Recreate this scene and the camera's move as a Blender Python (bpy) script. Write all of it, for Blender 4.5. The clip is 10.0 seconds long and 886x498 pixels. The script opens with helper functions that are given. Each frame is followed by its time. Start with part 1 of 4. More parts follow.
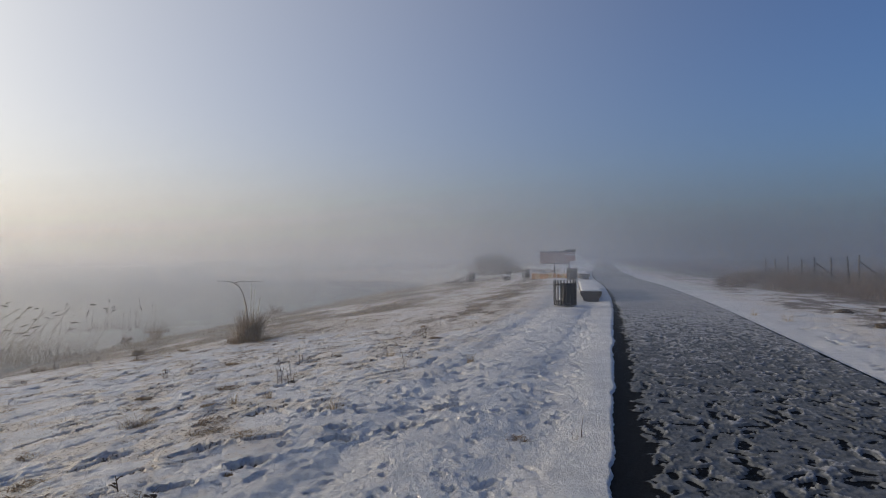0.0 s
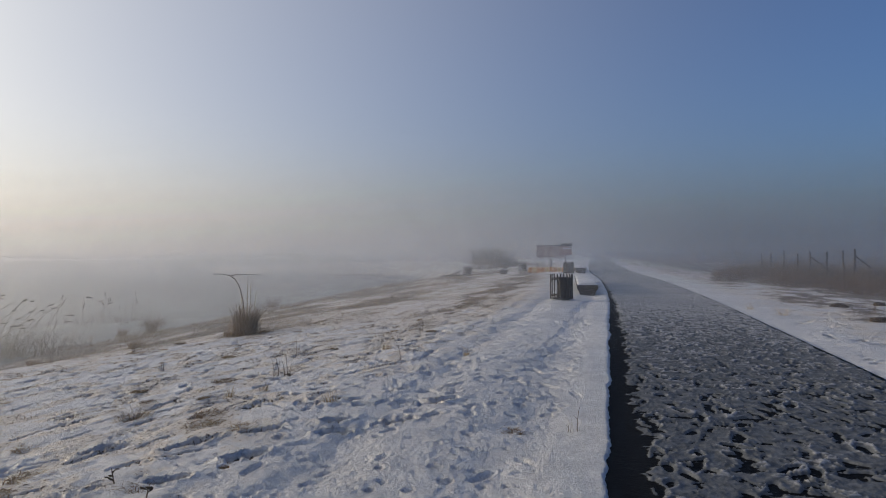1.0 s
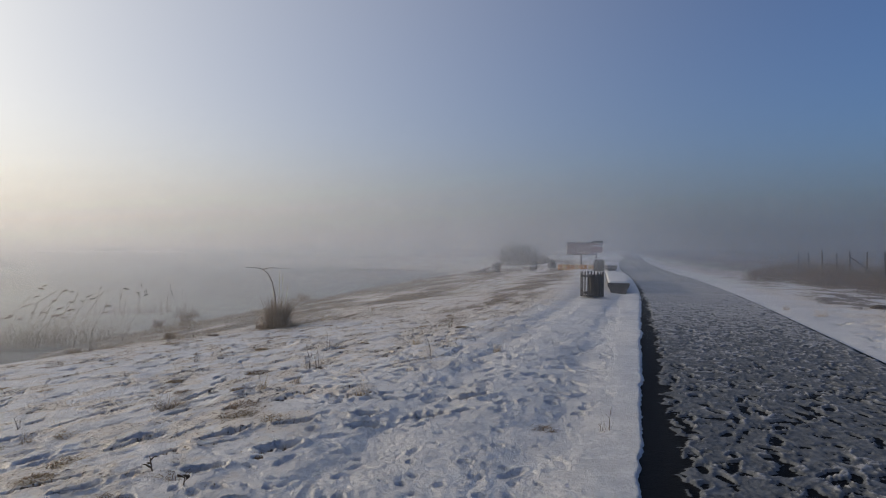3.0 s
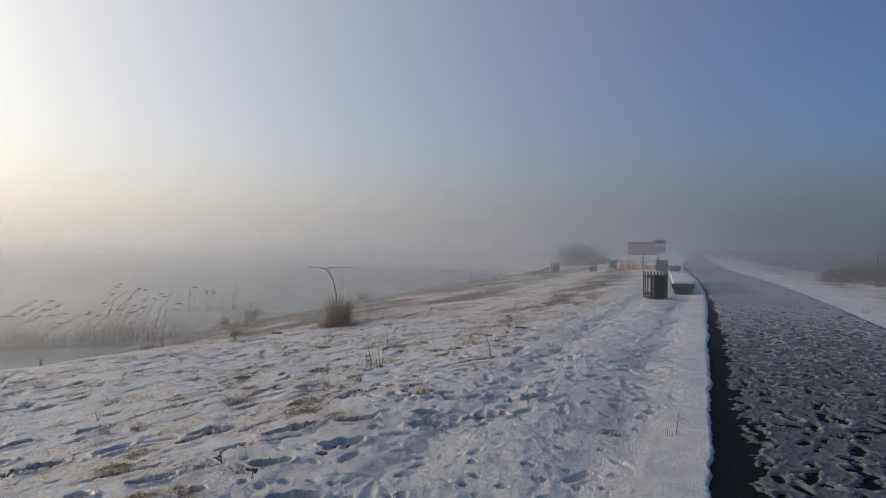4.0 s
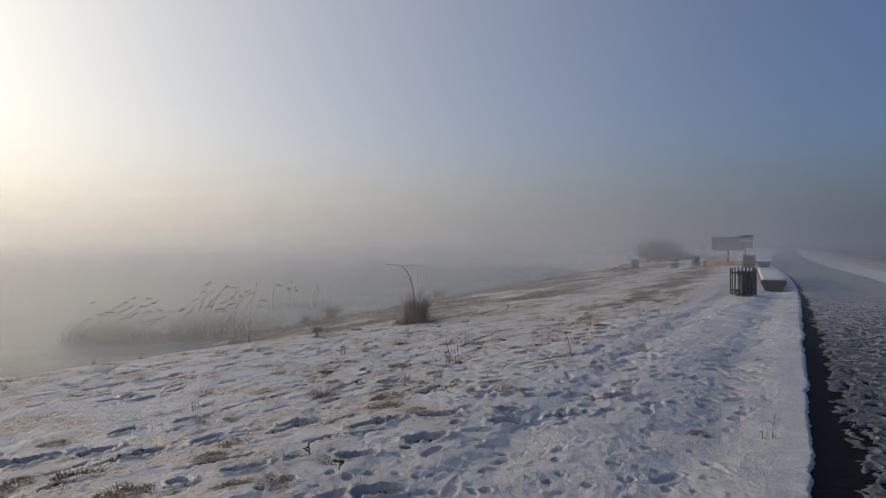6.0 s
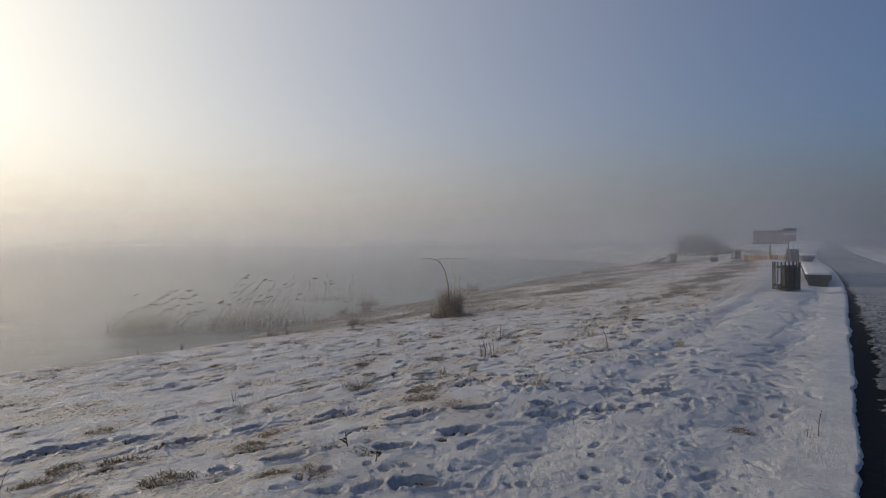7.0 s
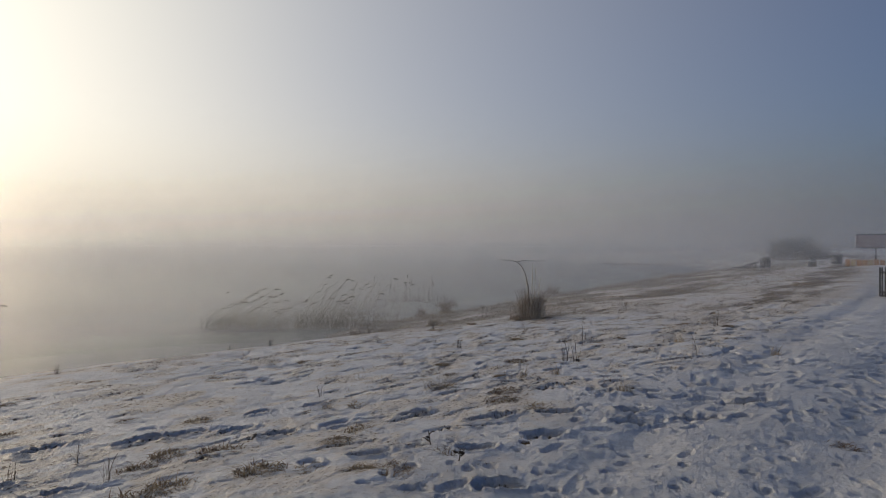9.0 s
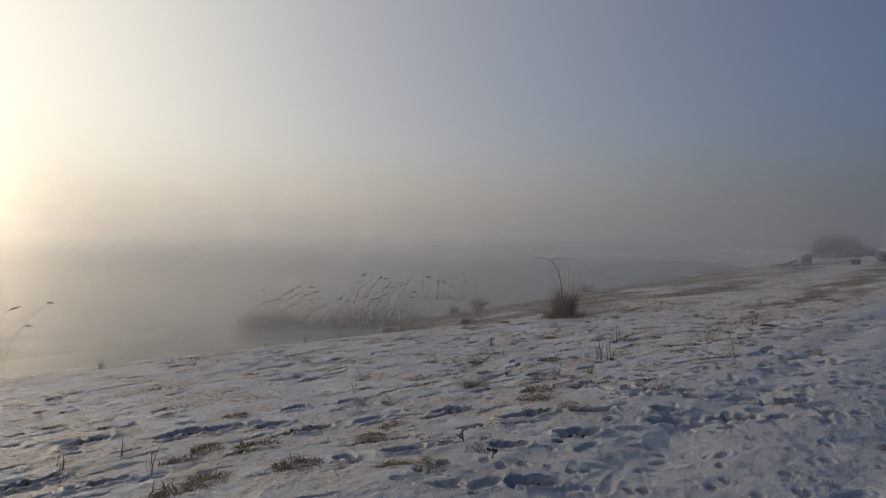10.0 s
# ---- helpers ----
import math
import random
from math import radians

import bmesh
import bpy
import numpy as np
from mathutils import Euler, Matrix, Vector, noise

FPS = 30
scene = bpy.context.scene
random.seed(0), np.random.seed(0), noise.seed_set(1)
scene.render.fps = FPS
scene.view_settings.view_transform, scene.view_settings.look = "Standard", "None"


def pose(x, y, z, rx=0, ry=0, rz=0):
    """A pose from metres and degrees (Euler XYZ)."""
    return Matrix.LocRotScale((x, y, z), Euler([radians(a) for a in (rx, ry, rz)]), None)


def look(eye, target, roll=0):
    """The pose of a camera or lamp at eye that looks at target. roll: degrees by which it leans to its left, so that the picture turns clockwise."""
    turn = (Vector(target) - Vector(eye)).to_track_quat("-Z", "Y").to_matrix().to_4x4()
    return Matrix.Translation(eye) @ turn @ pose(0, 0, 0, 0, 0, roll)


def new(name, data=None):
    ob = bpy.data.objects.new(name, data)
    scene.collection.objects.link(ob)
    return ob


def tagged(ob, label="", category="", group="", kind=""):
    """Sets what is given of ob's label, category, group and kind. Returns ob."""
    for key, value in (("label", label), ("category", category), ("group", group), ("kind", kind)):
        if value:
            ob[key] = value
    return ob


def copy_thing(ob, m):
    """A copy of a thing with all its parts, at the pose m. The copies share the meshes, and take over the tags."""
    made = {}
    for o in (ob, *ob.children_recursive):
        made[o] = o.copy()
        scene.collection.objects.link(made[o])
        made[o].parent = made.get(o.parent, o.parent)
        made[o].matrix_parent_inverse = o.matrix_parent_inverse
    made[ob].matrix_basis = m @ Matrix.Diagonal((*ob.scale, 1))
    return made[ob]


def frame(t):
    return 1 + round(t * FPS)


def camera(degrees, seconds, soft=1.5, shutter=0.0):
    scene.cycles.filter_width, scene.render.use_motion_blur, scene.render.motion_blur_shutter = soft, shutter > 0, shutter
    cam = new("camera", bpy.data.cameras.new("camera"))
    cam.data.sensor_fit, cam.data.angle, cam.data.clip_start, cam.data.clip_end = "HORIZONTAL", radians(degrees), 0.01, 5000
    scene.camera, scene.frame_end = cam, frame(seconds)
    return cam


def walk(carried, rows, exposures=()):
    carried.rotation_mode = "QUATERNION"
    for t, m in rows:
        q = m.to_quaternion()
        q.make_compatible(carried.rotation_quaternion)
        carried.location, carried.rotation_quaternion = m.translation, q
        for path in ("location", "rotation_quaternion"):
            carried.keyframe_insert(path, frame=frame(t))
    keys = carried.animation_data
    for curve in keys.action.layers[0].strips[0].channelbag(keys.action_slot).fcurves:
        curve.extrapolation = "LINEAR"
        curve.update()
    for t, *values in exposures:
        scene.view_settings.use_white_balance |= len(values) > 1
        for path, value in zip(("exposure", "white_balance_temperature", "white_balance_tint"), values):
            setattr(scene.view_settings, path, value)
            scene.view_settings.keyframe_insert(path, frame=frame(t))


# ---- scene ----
LENS = 68.6
PATH = [
    (0.0, -0.000, 0.000, 1.600, 14.70, 0.87, 0.39),
    (0.5, 0.002, 0.007, 1.593, 14.50, 0.48, 0.54),
    (1.0, 0.002, 0.003, 1.597, 14.42, 0.30, 0.27),
    (1.5, -0.001, 0.006, 1.597, 14.61, 0.41, 0.13),
    (2.0, -0.002, 0.002, 1.593, 14.59, 0.27, 0.32),
    (2.5, -0.012, -0.006, 1.595, 15.18, 0.12, -0.07),
    (4.0, -0.070, 0.008, 1.591, 22.03, -0.09, -0.32),
    (4.5, -0.083, 0.003, 1.588, 23.93, 0.08, -0.59),
    (5.0, -0.093, -0.001, 1.587, 25.61, 0.18, -0.56),
    (5.5, -0.106, -0.004, 1.579, 27.23, -0.03, -0.08),
    (7.0, -0.133, -0.006, 1.573, 31.61, -0.84, 0.23),
    (7.5, -0.143, -0.010, 1.568, 33.68, -0.96, 0.12),
    (8.0, -0.156, -0.014, 1.568, 35.15, -0.88, -0.24),
    (8.5, -0.157, -0.025, 1.567, 36.68, -0.63, -0.10),
    (9.0, -0.167, -0.030, 1.563, 38.53, -0.66, -0.08),
    (9.5, -0.167, -0.034, 1.563, 40.37, -0.74, -0.05),
    (10.0, -0.154, -0.053, 1.567, 41.38, -0.84, 0.07),
]
cam = camera(LENS, 10.0, soft=1.0)


def carried_pose(x, y, z, yaw, pitch, roll):
    """Eye, heading left of +Y, tilt up and lean, in metres and degrees."""
    turn = Matrix.Rotation(radians(yaw), 4, "Z") @ Matrix.Rotation(radians(pitch), 4, "X")
    turn = turn @ Matrix.Rotation(radians(roll), 4, "Y") @ Matrix.Rotation(radians(90), 4, "X")
    return Matrix.Translation((x, y, z)) @ turn


walk(cam, [(t, carried_pose(*p)) for t, *p in PATH],
     [(0.0, -0.87), (2.5, -0.88), (4.0, -0.90), (5.5, -1.04), (7.5, -1.22), (8.5, -1.27), (10.0, -1.6)])
scene.cycles.transparent_max_bounces = 32

# ---- light: a low winter sun over the lake, haze round the horizon ----
SUN_AZ, SUN_EL = -90.0, 10.0   # degrees right of +Y, above the horizon
sun_dir = Vector((math.sin(radians(SUN_AZ)) * math.cos(radians(SUN_EL)),
                  math.cos(radians(SUN_AZ)) * math.cos(radians(SUN_EL)), math.sin(radians(SUN_EL))))
sun = new("sun", bpy.data.lights.new("sun", "SUN"))
sun.data.energy, sun.data.angle, sun.data.color = 4.1, radians(1.5), (1.0, 0.81, 0.58)
sun.matrix_world = look(sun_dir * 50, (0, 0, 0))


class Nodes:
    """A short way to write node trees."""

    def __init__(self, tree):
        self.tree = tree
        tree.nodes.clear()

    def __call__(self, kind, inputs=None, **attrs):
        n = self.tree.nodes.new(kind)
        if "op" in attrs:
            n.operation = attrs["op"]
        if "blend" in attrs:
            n.blend_type = attrs["blend"]
        if "dims" in attrs:
            n.noise_dimensions = attrs["dims"]
        for key, value in (inputs or {}).items():
            if isinstance(value, bpy.types.NodeSocket):
                self.tree.links.new(value, n.inputs[key])
            else:
                n.inputs[key].default_value = value
        return n

    def math(self, op, a, b=0.0, c=0.0, clamp=False):
        n = self("ShaderNodeMath", {0: a, 1: b, 2: c}, op=op)
        n.use_clamp = clamp
        return n.outputs[0]

    def mix(self, fac, a, b, blend="MIX"):
        n = self.tree.nodes.new("ShaderNodeMixRGB")
        n.blend_type = blend
        for key, value in ((0, fac), (1, a), (2, b)):
            if isinstance(value, bpy.types.NodeSocket):
                self.tree.links.new(value, n.inputs[key])
            else:
                n.inputs[key].default_value = value if key == 0 else (*value, 1)
        return n.outputs[0]

    def noise(self, vector, scale, detail=4.0, rough=0.55):
        return self("ShaderNodeTexNoise", {"Vector": vector, "Scale": scale, "Detail": detail, "Roughness": rough}).outputs[0]

    def ramp(self, x, lo, hi, smooth=True):
        n = self.tree.nodes.new("ShaderNodeMapRange")
        n.interpolation_type = "SMOOTHSTEP" if smooth else "LINEAR"
        self.tree.links.new(x, n.inputs[0])
        n.inputs[1].default_value, n.inputs[2].default_value = lo, hi
        return n.outputs[0]


world = bpy.data.worlds.new("winter_sky")
scene.world = world
world.use_nodes = True
N = Nodes(world.node_tree)
sky = N("ShaderNodeTexSky")
sky.sky_type, sky.sun_disc = "NISHITA", False
sky.sun_elevation, sky.sun_rotation = radians(SUN_EL), radians(SUN_AZ)
sky.air_density, sky.dust_density, sky.ozone_density = 1.0, 1.0, 4.0
direction = N("ShaderNodeTexCoord").outputs["Generated"]
sep = N("ShaderNodeSeparateXYZ", {0: direction})
toward = N("ShaderNodeVectorMath", {0: direction, 1: tuple(sun_dir)}, op="DOT_PRODUCT").outputs["Value"]
half = N.math("MULTIPLY_ADD", toward, 0.5, 0.5, clamp=True)
ahead = N.math("POWER", half, 3.5)
near_sun = N.math("POWER", half, 20.0)
haze_colour = N.mix(N.math("POWER", half, 4.5), (0.125, 0.148, 0.216), (3.15, 2.66, 2.06))
height = N.math("MAXIMUM", sep.outputs["Z"], 0.0)
low = N.math("POWER", 2.718, N.math("MULTIPLY", height, -9.0))
sky_part = N.mix(1.0, sky.outputs[0], (0.175, 0.187, 0.24), "MULTIPLY")
sky_part = N.mix(N.math("MULTIPLY", ahead, 0.78), sky_part, (0.0, 0.0, 0.0))
bright = N.mix(ahead, (0.0, 0.0, 0.0), (1.47, 1.40, 1.20))
bright = N.mix(near_sun, bright, (3.5, 3.2, 2.45))
sky_part = N.mix(1.0, sky_part, bright, "ADD")
colour = N.mix(N.math("MULTIPLY", low, 0.95), sky_part, haze_colour)
background = N("ShaderNodeBackground", {"Color": colour, "Strength": 1.0})
N("ShaderNodeOutputWorld", {"Surface": background.outputs[0]})

# ---- materials ----


def material(name):
    m = bpy.data.materials.new(name)
    m.use_nodes = True
    return m, Nodes(m.node_tree)


def finish(N, colour, rough=0.8, bump=None, strength=0.3, distance=0.02, metal=0.0, sub=0.0):
    inputs = {"Base Color": colour if isinstance(colour, bpy.types.NodeSocket) else (*colour, 1), "Roughness": rough, "Metallic": metal}
    b = N("ShaderNodeBsdfPrincipled", inputs)
    if sub:
        b.inputs["Subsurface Weight"].default_value = sub
        b.inputs["Subsurface Radius"].default_value = (0.03, 0.035, 0.04)
        b.inputs["Subsurface Scale"].default_value = 0.3
    if bump is not None:
        n = N("ShaderNodeBump", {"Height": bump, "Strength": strength, "Distance": distance})
        N.tree.links.new(n.outputs[0], b.inputs["Normal"])
    N("ShaderNodeOutputMaterial", {"Surface": b.outputs[0]})


def plain(name, colour, rough=0.8, vary=0.35, scale=12.0, metal=0.0, bump=0.25):
    """Colour with grain and blotches at two scales, and a tint of its own for each object."""
    m, N = material(name)
    p = N("ShaderNodeTexCoord").outputs["Object"]
    own = N("ShaderNodeObjectInfo").outputs["Random"]
    a, b = N.noise(p, scale), N.noise(p, scale * 7, 3)
    f = N.math("MULTIPLY_ADD", N.math("ADD", N.math("ADD", a, b), N.math("MULTIPLY", own, 0.6)), vary * 1.2, 1 - vary * 1.55)
    grey = N("ShaderNodeCombineColor", {0: f, 1: f, 2: f}).outputs[0]
    finish(N, N.mix(1.0, colour, grey, "MULTIPLY"), rough, b, bump, 0.01, metal)
    return m


def snow_material():
    m, N = material("snow")
    p = N("ShaderNodeTexCoord").outputs["Object"]
    cover, tread = N("ShaderNodeAttribute"), N("ShaderNodeAttribute")
    cover.attribute_name, tread.attribute_name = "grass", "tread"
    grit, fine, mid, big = N.noise(p, 85, 4, 0.7), N.noise(p, 26, 6, 0.7), N.noise(p, 5.0, 4), N.noise(p, 0.8, 3)
    stretched = N("ShaderNodeMapping", {0: p, 3: (9.0, 3.0, 1.0)}).outputs[0]
    straw = N.noise(stretched, 4.0, 5, 0.7)
    snow = N.mix(N.ramp(mid, 0.3, 0.75), (0.84, 0.85, 0.865), (0.69, 0.70, 0.725))
    blotch = N.ramp(N.noise(p, 1.9, 5, 0.65), 0.38, 0.66)
    snow = N.mix(N.math("MULTIPLY", blotch, 0.4), snow, (0.56, 0.57, 0.595))
    packed = N.math("MULTIPLY", tread.outputs["Fac"], N.math("MULTIPLY_ADD", blotch, 0.5, 0.5))
    snow = N.mix(packed, snow, (0.61, 0.625, 0.655))
    snow = N.mix(N.ramp(fine, 0.45, 0.8), snow, (0.49, 0.48, 0.475))
    snow = N.mix(N.math("MULTIPLY", N.ramp(grit, 0.55, 0.75), 0.35), snow, (0.42, 0.41, 0.41))
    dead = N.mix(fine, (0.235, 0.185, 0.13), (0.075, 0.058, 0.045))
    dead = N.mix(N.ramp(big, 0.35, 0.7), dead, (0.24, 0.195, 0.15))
    # tan of straw in the snow; on the lake slope also painted sun warmth
    straw_warmth = N.math("MULTIPLY", N.ramp(cover.outputs["Fac"], 0.02, 0.4), N.ramp(straw, 0.22, 0.62))
    snow = N.mix(straw_warmth, snow, (0.70, 0.635, 0.555))
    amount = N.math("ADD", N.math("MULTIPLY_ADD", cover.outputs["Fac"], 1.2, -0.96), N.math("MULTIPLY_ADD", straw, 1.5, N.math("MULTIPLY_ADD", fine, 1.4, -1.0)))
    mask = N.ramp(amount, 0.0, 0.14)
    height = N.math("ADD", N.math("MULTIPLY_ADD", grit, 0.35, N.math("MULTIPLY", fine, 0.8)), N.math("MULTIPLY", straw, 0.45))
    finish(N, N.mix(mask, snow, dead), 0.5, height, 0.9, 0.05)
    return m


def slush_material():
    m, N = material("slushy_asphalt")
    p = N("ShaderNodeTexCoord").outputs["Object"]
    lift = N("ShaderNodeAttribute")
    lift.attribute_name = "slush"
    fine, mid = N.noise(p, 60, 4, 0.7), N.noise(p, 9, 5, 0.65)
    asphalt = N.mix(fine, (0.005, 0.006, 0.007), (0.014, 0.015, 0.017))
    wet = N.mix(N.ramp(mid, 0.35, 0.7), (0.075, 0.084, 0.094), (0.15, 0.163, 0.18))
    wet = N.mix(N.ramp(fine, 0.5, 0.8), wet, (0.19, 0.203, 0.22))
    crest = N.mix(fine, (0.26, 0.27, 0.285), (0.45, 0.455, 0.47))
    h = N.math("MULTIPLY_ADD", N.math("SUBTRACT", mid, 0.5), 0.35, lift.outputs["Fac"])
    c = N.mix(N.ramp(h, 0.10, 0.26), asphalt, wet)
    c = N.mix(N.ramp(h, 0.68, 1.1), c, crest)
    rough = N.math("MULTIPLY_ADD", N.ramp(h, 0.1, 0.5), 0.2, 0.6)
    b = N("ShaderNodeBsdfPrincipled", {"Base Color": c, "Roughness": rough, "Specular IOR Level": N.math("MULTIPLY_ADD", N.ramp(h, 0.1, 0.4), 0.3, 0.04)})
    n = N("ShaderNodeBump", {"Height": N.math("ADD", mid, N.math("MULTIPLY", fine, 0.4)), "Strength": 0.5, "Distance": 0.02})
    N.tree.links.new(n.outputs[0], b.inputs["Normal"])
    N("ShaderNodeOutputMaterial", {"Surface": b.outputs[0]})
    return m


def ice_material():
    m, N = material("lake_ice")
    p = N("ShaderNodeTexCoord").outputs["Object"]
    s = N("ShaderNodeMapping", {0: p, 3: (0.5, 1.0, 1.0)}).outputs[0]
    big, mid, fine = N.noise(s, 0.055, 5, 0.6), N.noise(s, 0.35, 5), N.noise(p, 6.0, 4)
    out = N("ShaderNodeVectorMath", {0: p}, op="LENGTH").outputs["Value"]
    f = N.math("ADD", N.math("MULTIPLY_ADD", N.ramp(out, 78, 125), 0.4, N.math("SUBTRACT", big, 0.05)), N.math("MULTIPLY", mid, 0.45))   # snow lies on the farther ice; distance also pales it like haze
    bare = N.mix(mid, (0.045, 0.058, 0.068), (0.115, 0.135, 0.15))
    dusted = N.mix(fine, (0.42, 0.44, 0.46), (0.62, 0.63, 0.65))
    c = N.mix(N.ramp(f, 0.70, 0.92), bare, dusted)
    finish(N, c, N.math("MULTIPLY_ADD", N.ramp(f, 0.70, 0.92), 0.35, 0.28), fine, 0.15, 0.02)
    return m


def mist_material():
    """Thin veils of droplets: each lets most light through and scatters the rest, most of it forwards."""
    m, N = material("mist")
    p = N("ShaderNodeNewGeometry").outputs["Position"]
    dens = N("ShaderNodeAttribute")
    dens.attribute_name = "veil"
    wisps = N.noise(N("ShaderNodeMapping", {0: p, 3: (1.0, 1.0, 2.5)}).outputs[0], 0.07, 3, 0.5)
    a = N.math("MULTIPLY", dens.outputs["Fac"], N.math("MULTIPLY_ADD", wisps, 0.8, 0.6))
    scatter = N("ShaderNodeBsdfTranslucent", {"Color": (0.74, 0.80, 0.92, 1)})
    back = N("ShaderNodeBsdfDiffuse", {"Color": (0.70, 0.75, 0.83, 1)})
    both = N("ShaderNodeMixShader", {0: 0.22, 1: scatter.outputs[0], 2: back.outputs[0]})
    ahead = N("ShaderNodeBsdfRefraction", {"Color": (0.97, 0.95, 0.92, 1), "Roughness": 0.72, "IOR": 1.42})
    both = N("ShaderNodeMixShader", {0: 0.76, 1: both.outputs[0], 2: ahead.outputs[0]})
    clear = N("ShaderNodeBsdfTransparent", {})
    out = N("ShaderNodeMixShader", {0: N.math("SUBTRACT", 1.0, N.math("POWER", 2.718, N.math("MULTIPLY", a, -1.25))), 1: clear.outputs[0], 2: both.outputs[0]})
    N("ShaderNodeOutputMaterial", {"Surface": out.outputs[0]})
    return m


SNOW, SLUSH, ICE, MIST = snow_material(), slush_material(), ice_material(), mist_material()
STRAW = plain("dry_straw", (0.40, 0.30, 0.17), 0.8, 0.5, 30)
BROWN = plain("brown_grass", (0.235, 0.165, 0.10), 0.85, 0.5, 30)
REED = plain("pale_reed", (0.42, 0.33, 0.21), 0.8, 0.4, 30)
REED_LEAF = plain("dull_reed_leaf", (0.24, 0.185, 0.12), 0.85, 0.5, 30)
DULL_REED = plain("dull_reed", (0.135, 0.108, 0.088), 0.9, 0.6, 30)
PLUME = plain("reed_plume", (0.16, 0.115, 0.08), 0.9, 0.4, 40)
WEED = plain("dark_weed", (0.13, 0.10, 0.075), 0.85, 0.4, 40)
SLAT = plain("dark_painted_wood", (0.013, 0.014, 0.018), 0.6, 0.4, 9)
STEEL = plain("dark_steel", (0.06, 0.06, 0.065), 0.45, 0.3, 8, 0.8)
LINER = plain("black_liner", (0.02, 0.02, 0.022), 0.55, 0.3, 6)
WOOD = plain("weathered_timber", (0.055, 0.047, 0.042), 0.8, 0.45, 7)
ORANGE = plain("orange_board", (0.62, 0.30, 0.09), 0.7, 0.3, 5)
YELLOW = plain("pale_yellow_board", (0.68, 0.50, 0.24), 0.7, 0.3, 5)
BOARD = plain("brown_board", (0.44, 0.32, 0.30), 0.7, 0.3, 3)
TWIG = plain("bare_twig", (0.09, 0.075, 0.065), 0.9, 0.4, 20)
CAP = plain("fresh_snow", (0.66, 0.675, 0.70), 0.75, 0.1, 14)

# ---- ground shape ----
RNG = np.random.default_rng(7)
LATTICE = RNG.random((256, 256))


def vnoise(x, y):
    """Smooth value noise, -1 to 1, for arrays."""
    xi, yi = np.floor(x).astype(int), np.floor(y).astype(int)
    fx, fy = x - xi, y - yi
    fx, fy = fx * fx * (3 - 2 * fx), fy * fy * (3 - 2 * fy)
    g = lambda a, b: LATTICE[a & 255, b & 255]
    top = g(xi, yi) * (1 - fx) + g(xi + 1, yi) * fx
    bottom = g(xi, yi + 1) * (1 - fx) + g(xi + 1, yi + 1) * fx
    return (top * (1 - fy) + bottom * fy) * 2 - 1


def fbm(x, y, octaves=4, gain=0.5):
    total, a = np.zeros_like(x), 1.0
    for k in range(octaves):
        total += a * vnoise(x * 2 ** k + 17.3 * k, y * 2 ** k + 5.1 * k)
        a *= gain
    return total


def soft_interp(v, xs, ys, blur):
    return sum(np.interp(v + k * blur, xs, ys) for k in (-1, -0.6, -0.2, 0.2, 0.6, 1)) / 6


def edge_x(y):
    """The left edge of the path."""
    return soft_interp(y, [0, 24, 38, 51, 80, 165, 400], [0, 0, -0.5, -1.5, -2.6, -3.6, -9], 5)


PATH_W = 3.28
LAKE_Z = -1.75


def slope_scale(y):
    """How steeply the lake side falls; far off the shore swings out into a broad snowy spur."""
    return soft_interp(y, [0, 5, 14, 20, 35, 45, 60, 80, 88, 94, 98, 112, 150], [1.0, 1.0, 1.1, 1.05, 1.0, 0.98, 0.95, 0.93, 0.84, 0.58, 0.42, 0.26, 0.2], 2.5)


def base_z(x, y):
    """The lie of the land: a flat dike top, falling to the lake on one side and to a ditch on the other."""
    q = x - edge_x(y)
    s = slope_scale(y)
    u = -q * s
    left = soft_interp(u, [0, 2.8, 6, 9, 12, 13.5, 15, 16.5, 18, 25, 60, 300],
                       [0.022, 0.06, -0.24, -0.48, -0.72, -0.87, -1.2, -1.6, -1.85, -2.4, -3, -3], 0.7)
    bank = soft_interp(u, [0, 2.8, 6, 9, 12, 15, 17.5, 25, 60, 300], [0.022, 0.06, -0.24, -0.50, -0.78, -1.12, -1.50, -2.4, -3, -3], 0.7)
    w = np.clip((y - 11) / 7, 0, 1)
    left = left + (bank - left) * w * w * (3 - 2 * w)
    right = soft_interp(q - PATH_W, [0, 3, 6, 10, 20, 80, 400], [0.012, 0.0, -0.1, -0.35, -0.6, -0.6, -1.2], 0.8)
    return np.where(q < PATH_W / 2, left, right)


def ground_at(x, y):
    return float(base_z(np.array([float(x)]), np.array([float(y)]))[0])


def slit_turn(x):
    """Which way old steps and cracks in the crust lie: along the dike low on the slope, aslant near the path."""
    return float(np.interp(x, [-8, -6, -4.2, -2.5, -0.8], [0.0, 0.12, 0.32, 0.75, 1.05]))


HOLES = []        # x, y, length, width, depth, turn
for place in ((-3.42, 4.77, 0.38), (-2.77, 4.56, 0.32), (-3.58, 3.39, 0.32), (-4.91, 1.79, 0.41), (-4.80, 3.49, 0.31), (-4.62, 3.96, 0.34), (-4.21, 4.64, 0.33), (-5.64, 3.06, 0.45), (-5.80, 4.00, 0.28), (-5.54, 4.50, 0.25), (-3.01, 3.96, 0.26), (-2.99, 5.21, 0.31), (-2.48, 5.67, 0.32), (-2.35, 5.30, 0.30), (-1.94, 5.75, 0.37), (-1.72, 6.56, 0.41), (-6.34, 2.22, 0.35), (-5.80, 2.76, 0.33), (-2.42, 3.42, 0.29), (-5.32, 3.39, 0.33), (-3.81, 3.01, 0.17), (-5.40, 1.48, 0.34), ):   # deep old steps
    HOLES.append((place[0], place[1], place[2] * 1.05, 0.15, 0.10, slit_turn(place[0]) + RNG.normal(0, 0.1)))
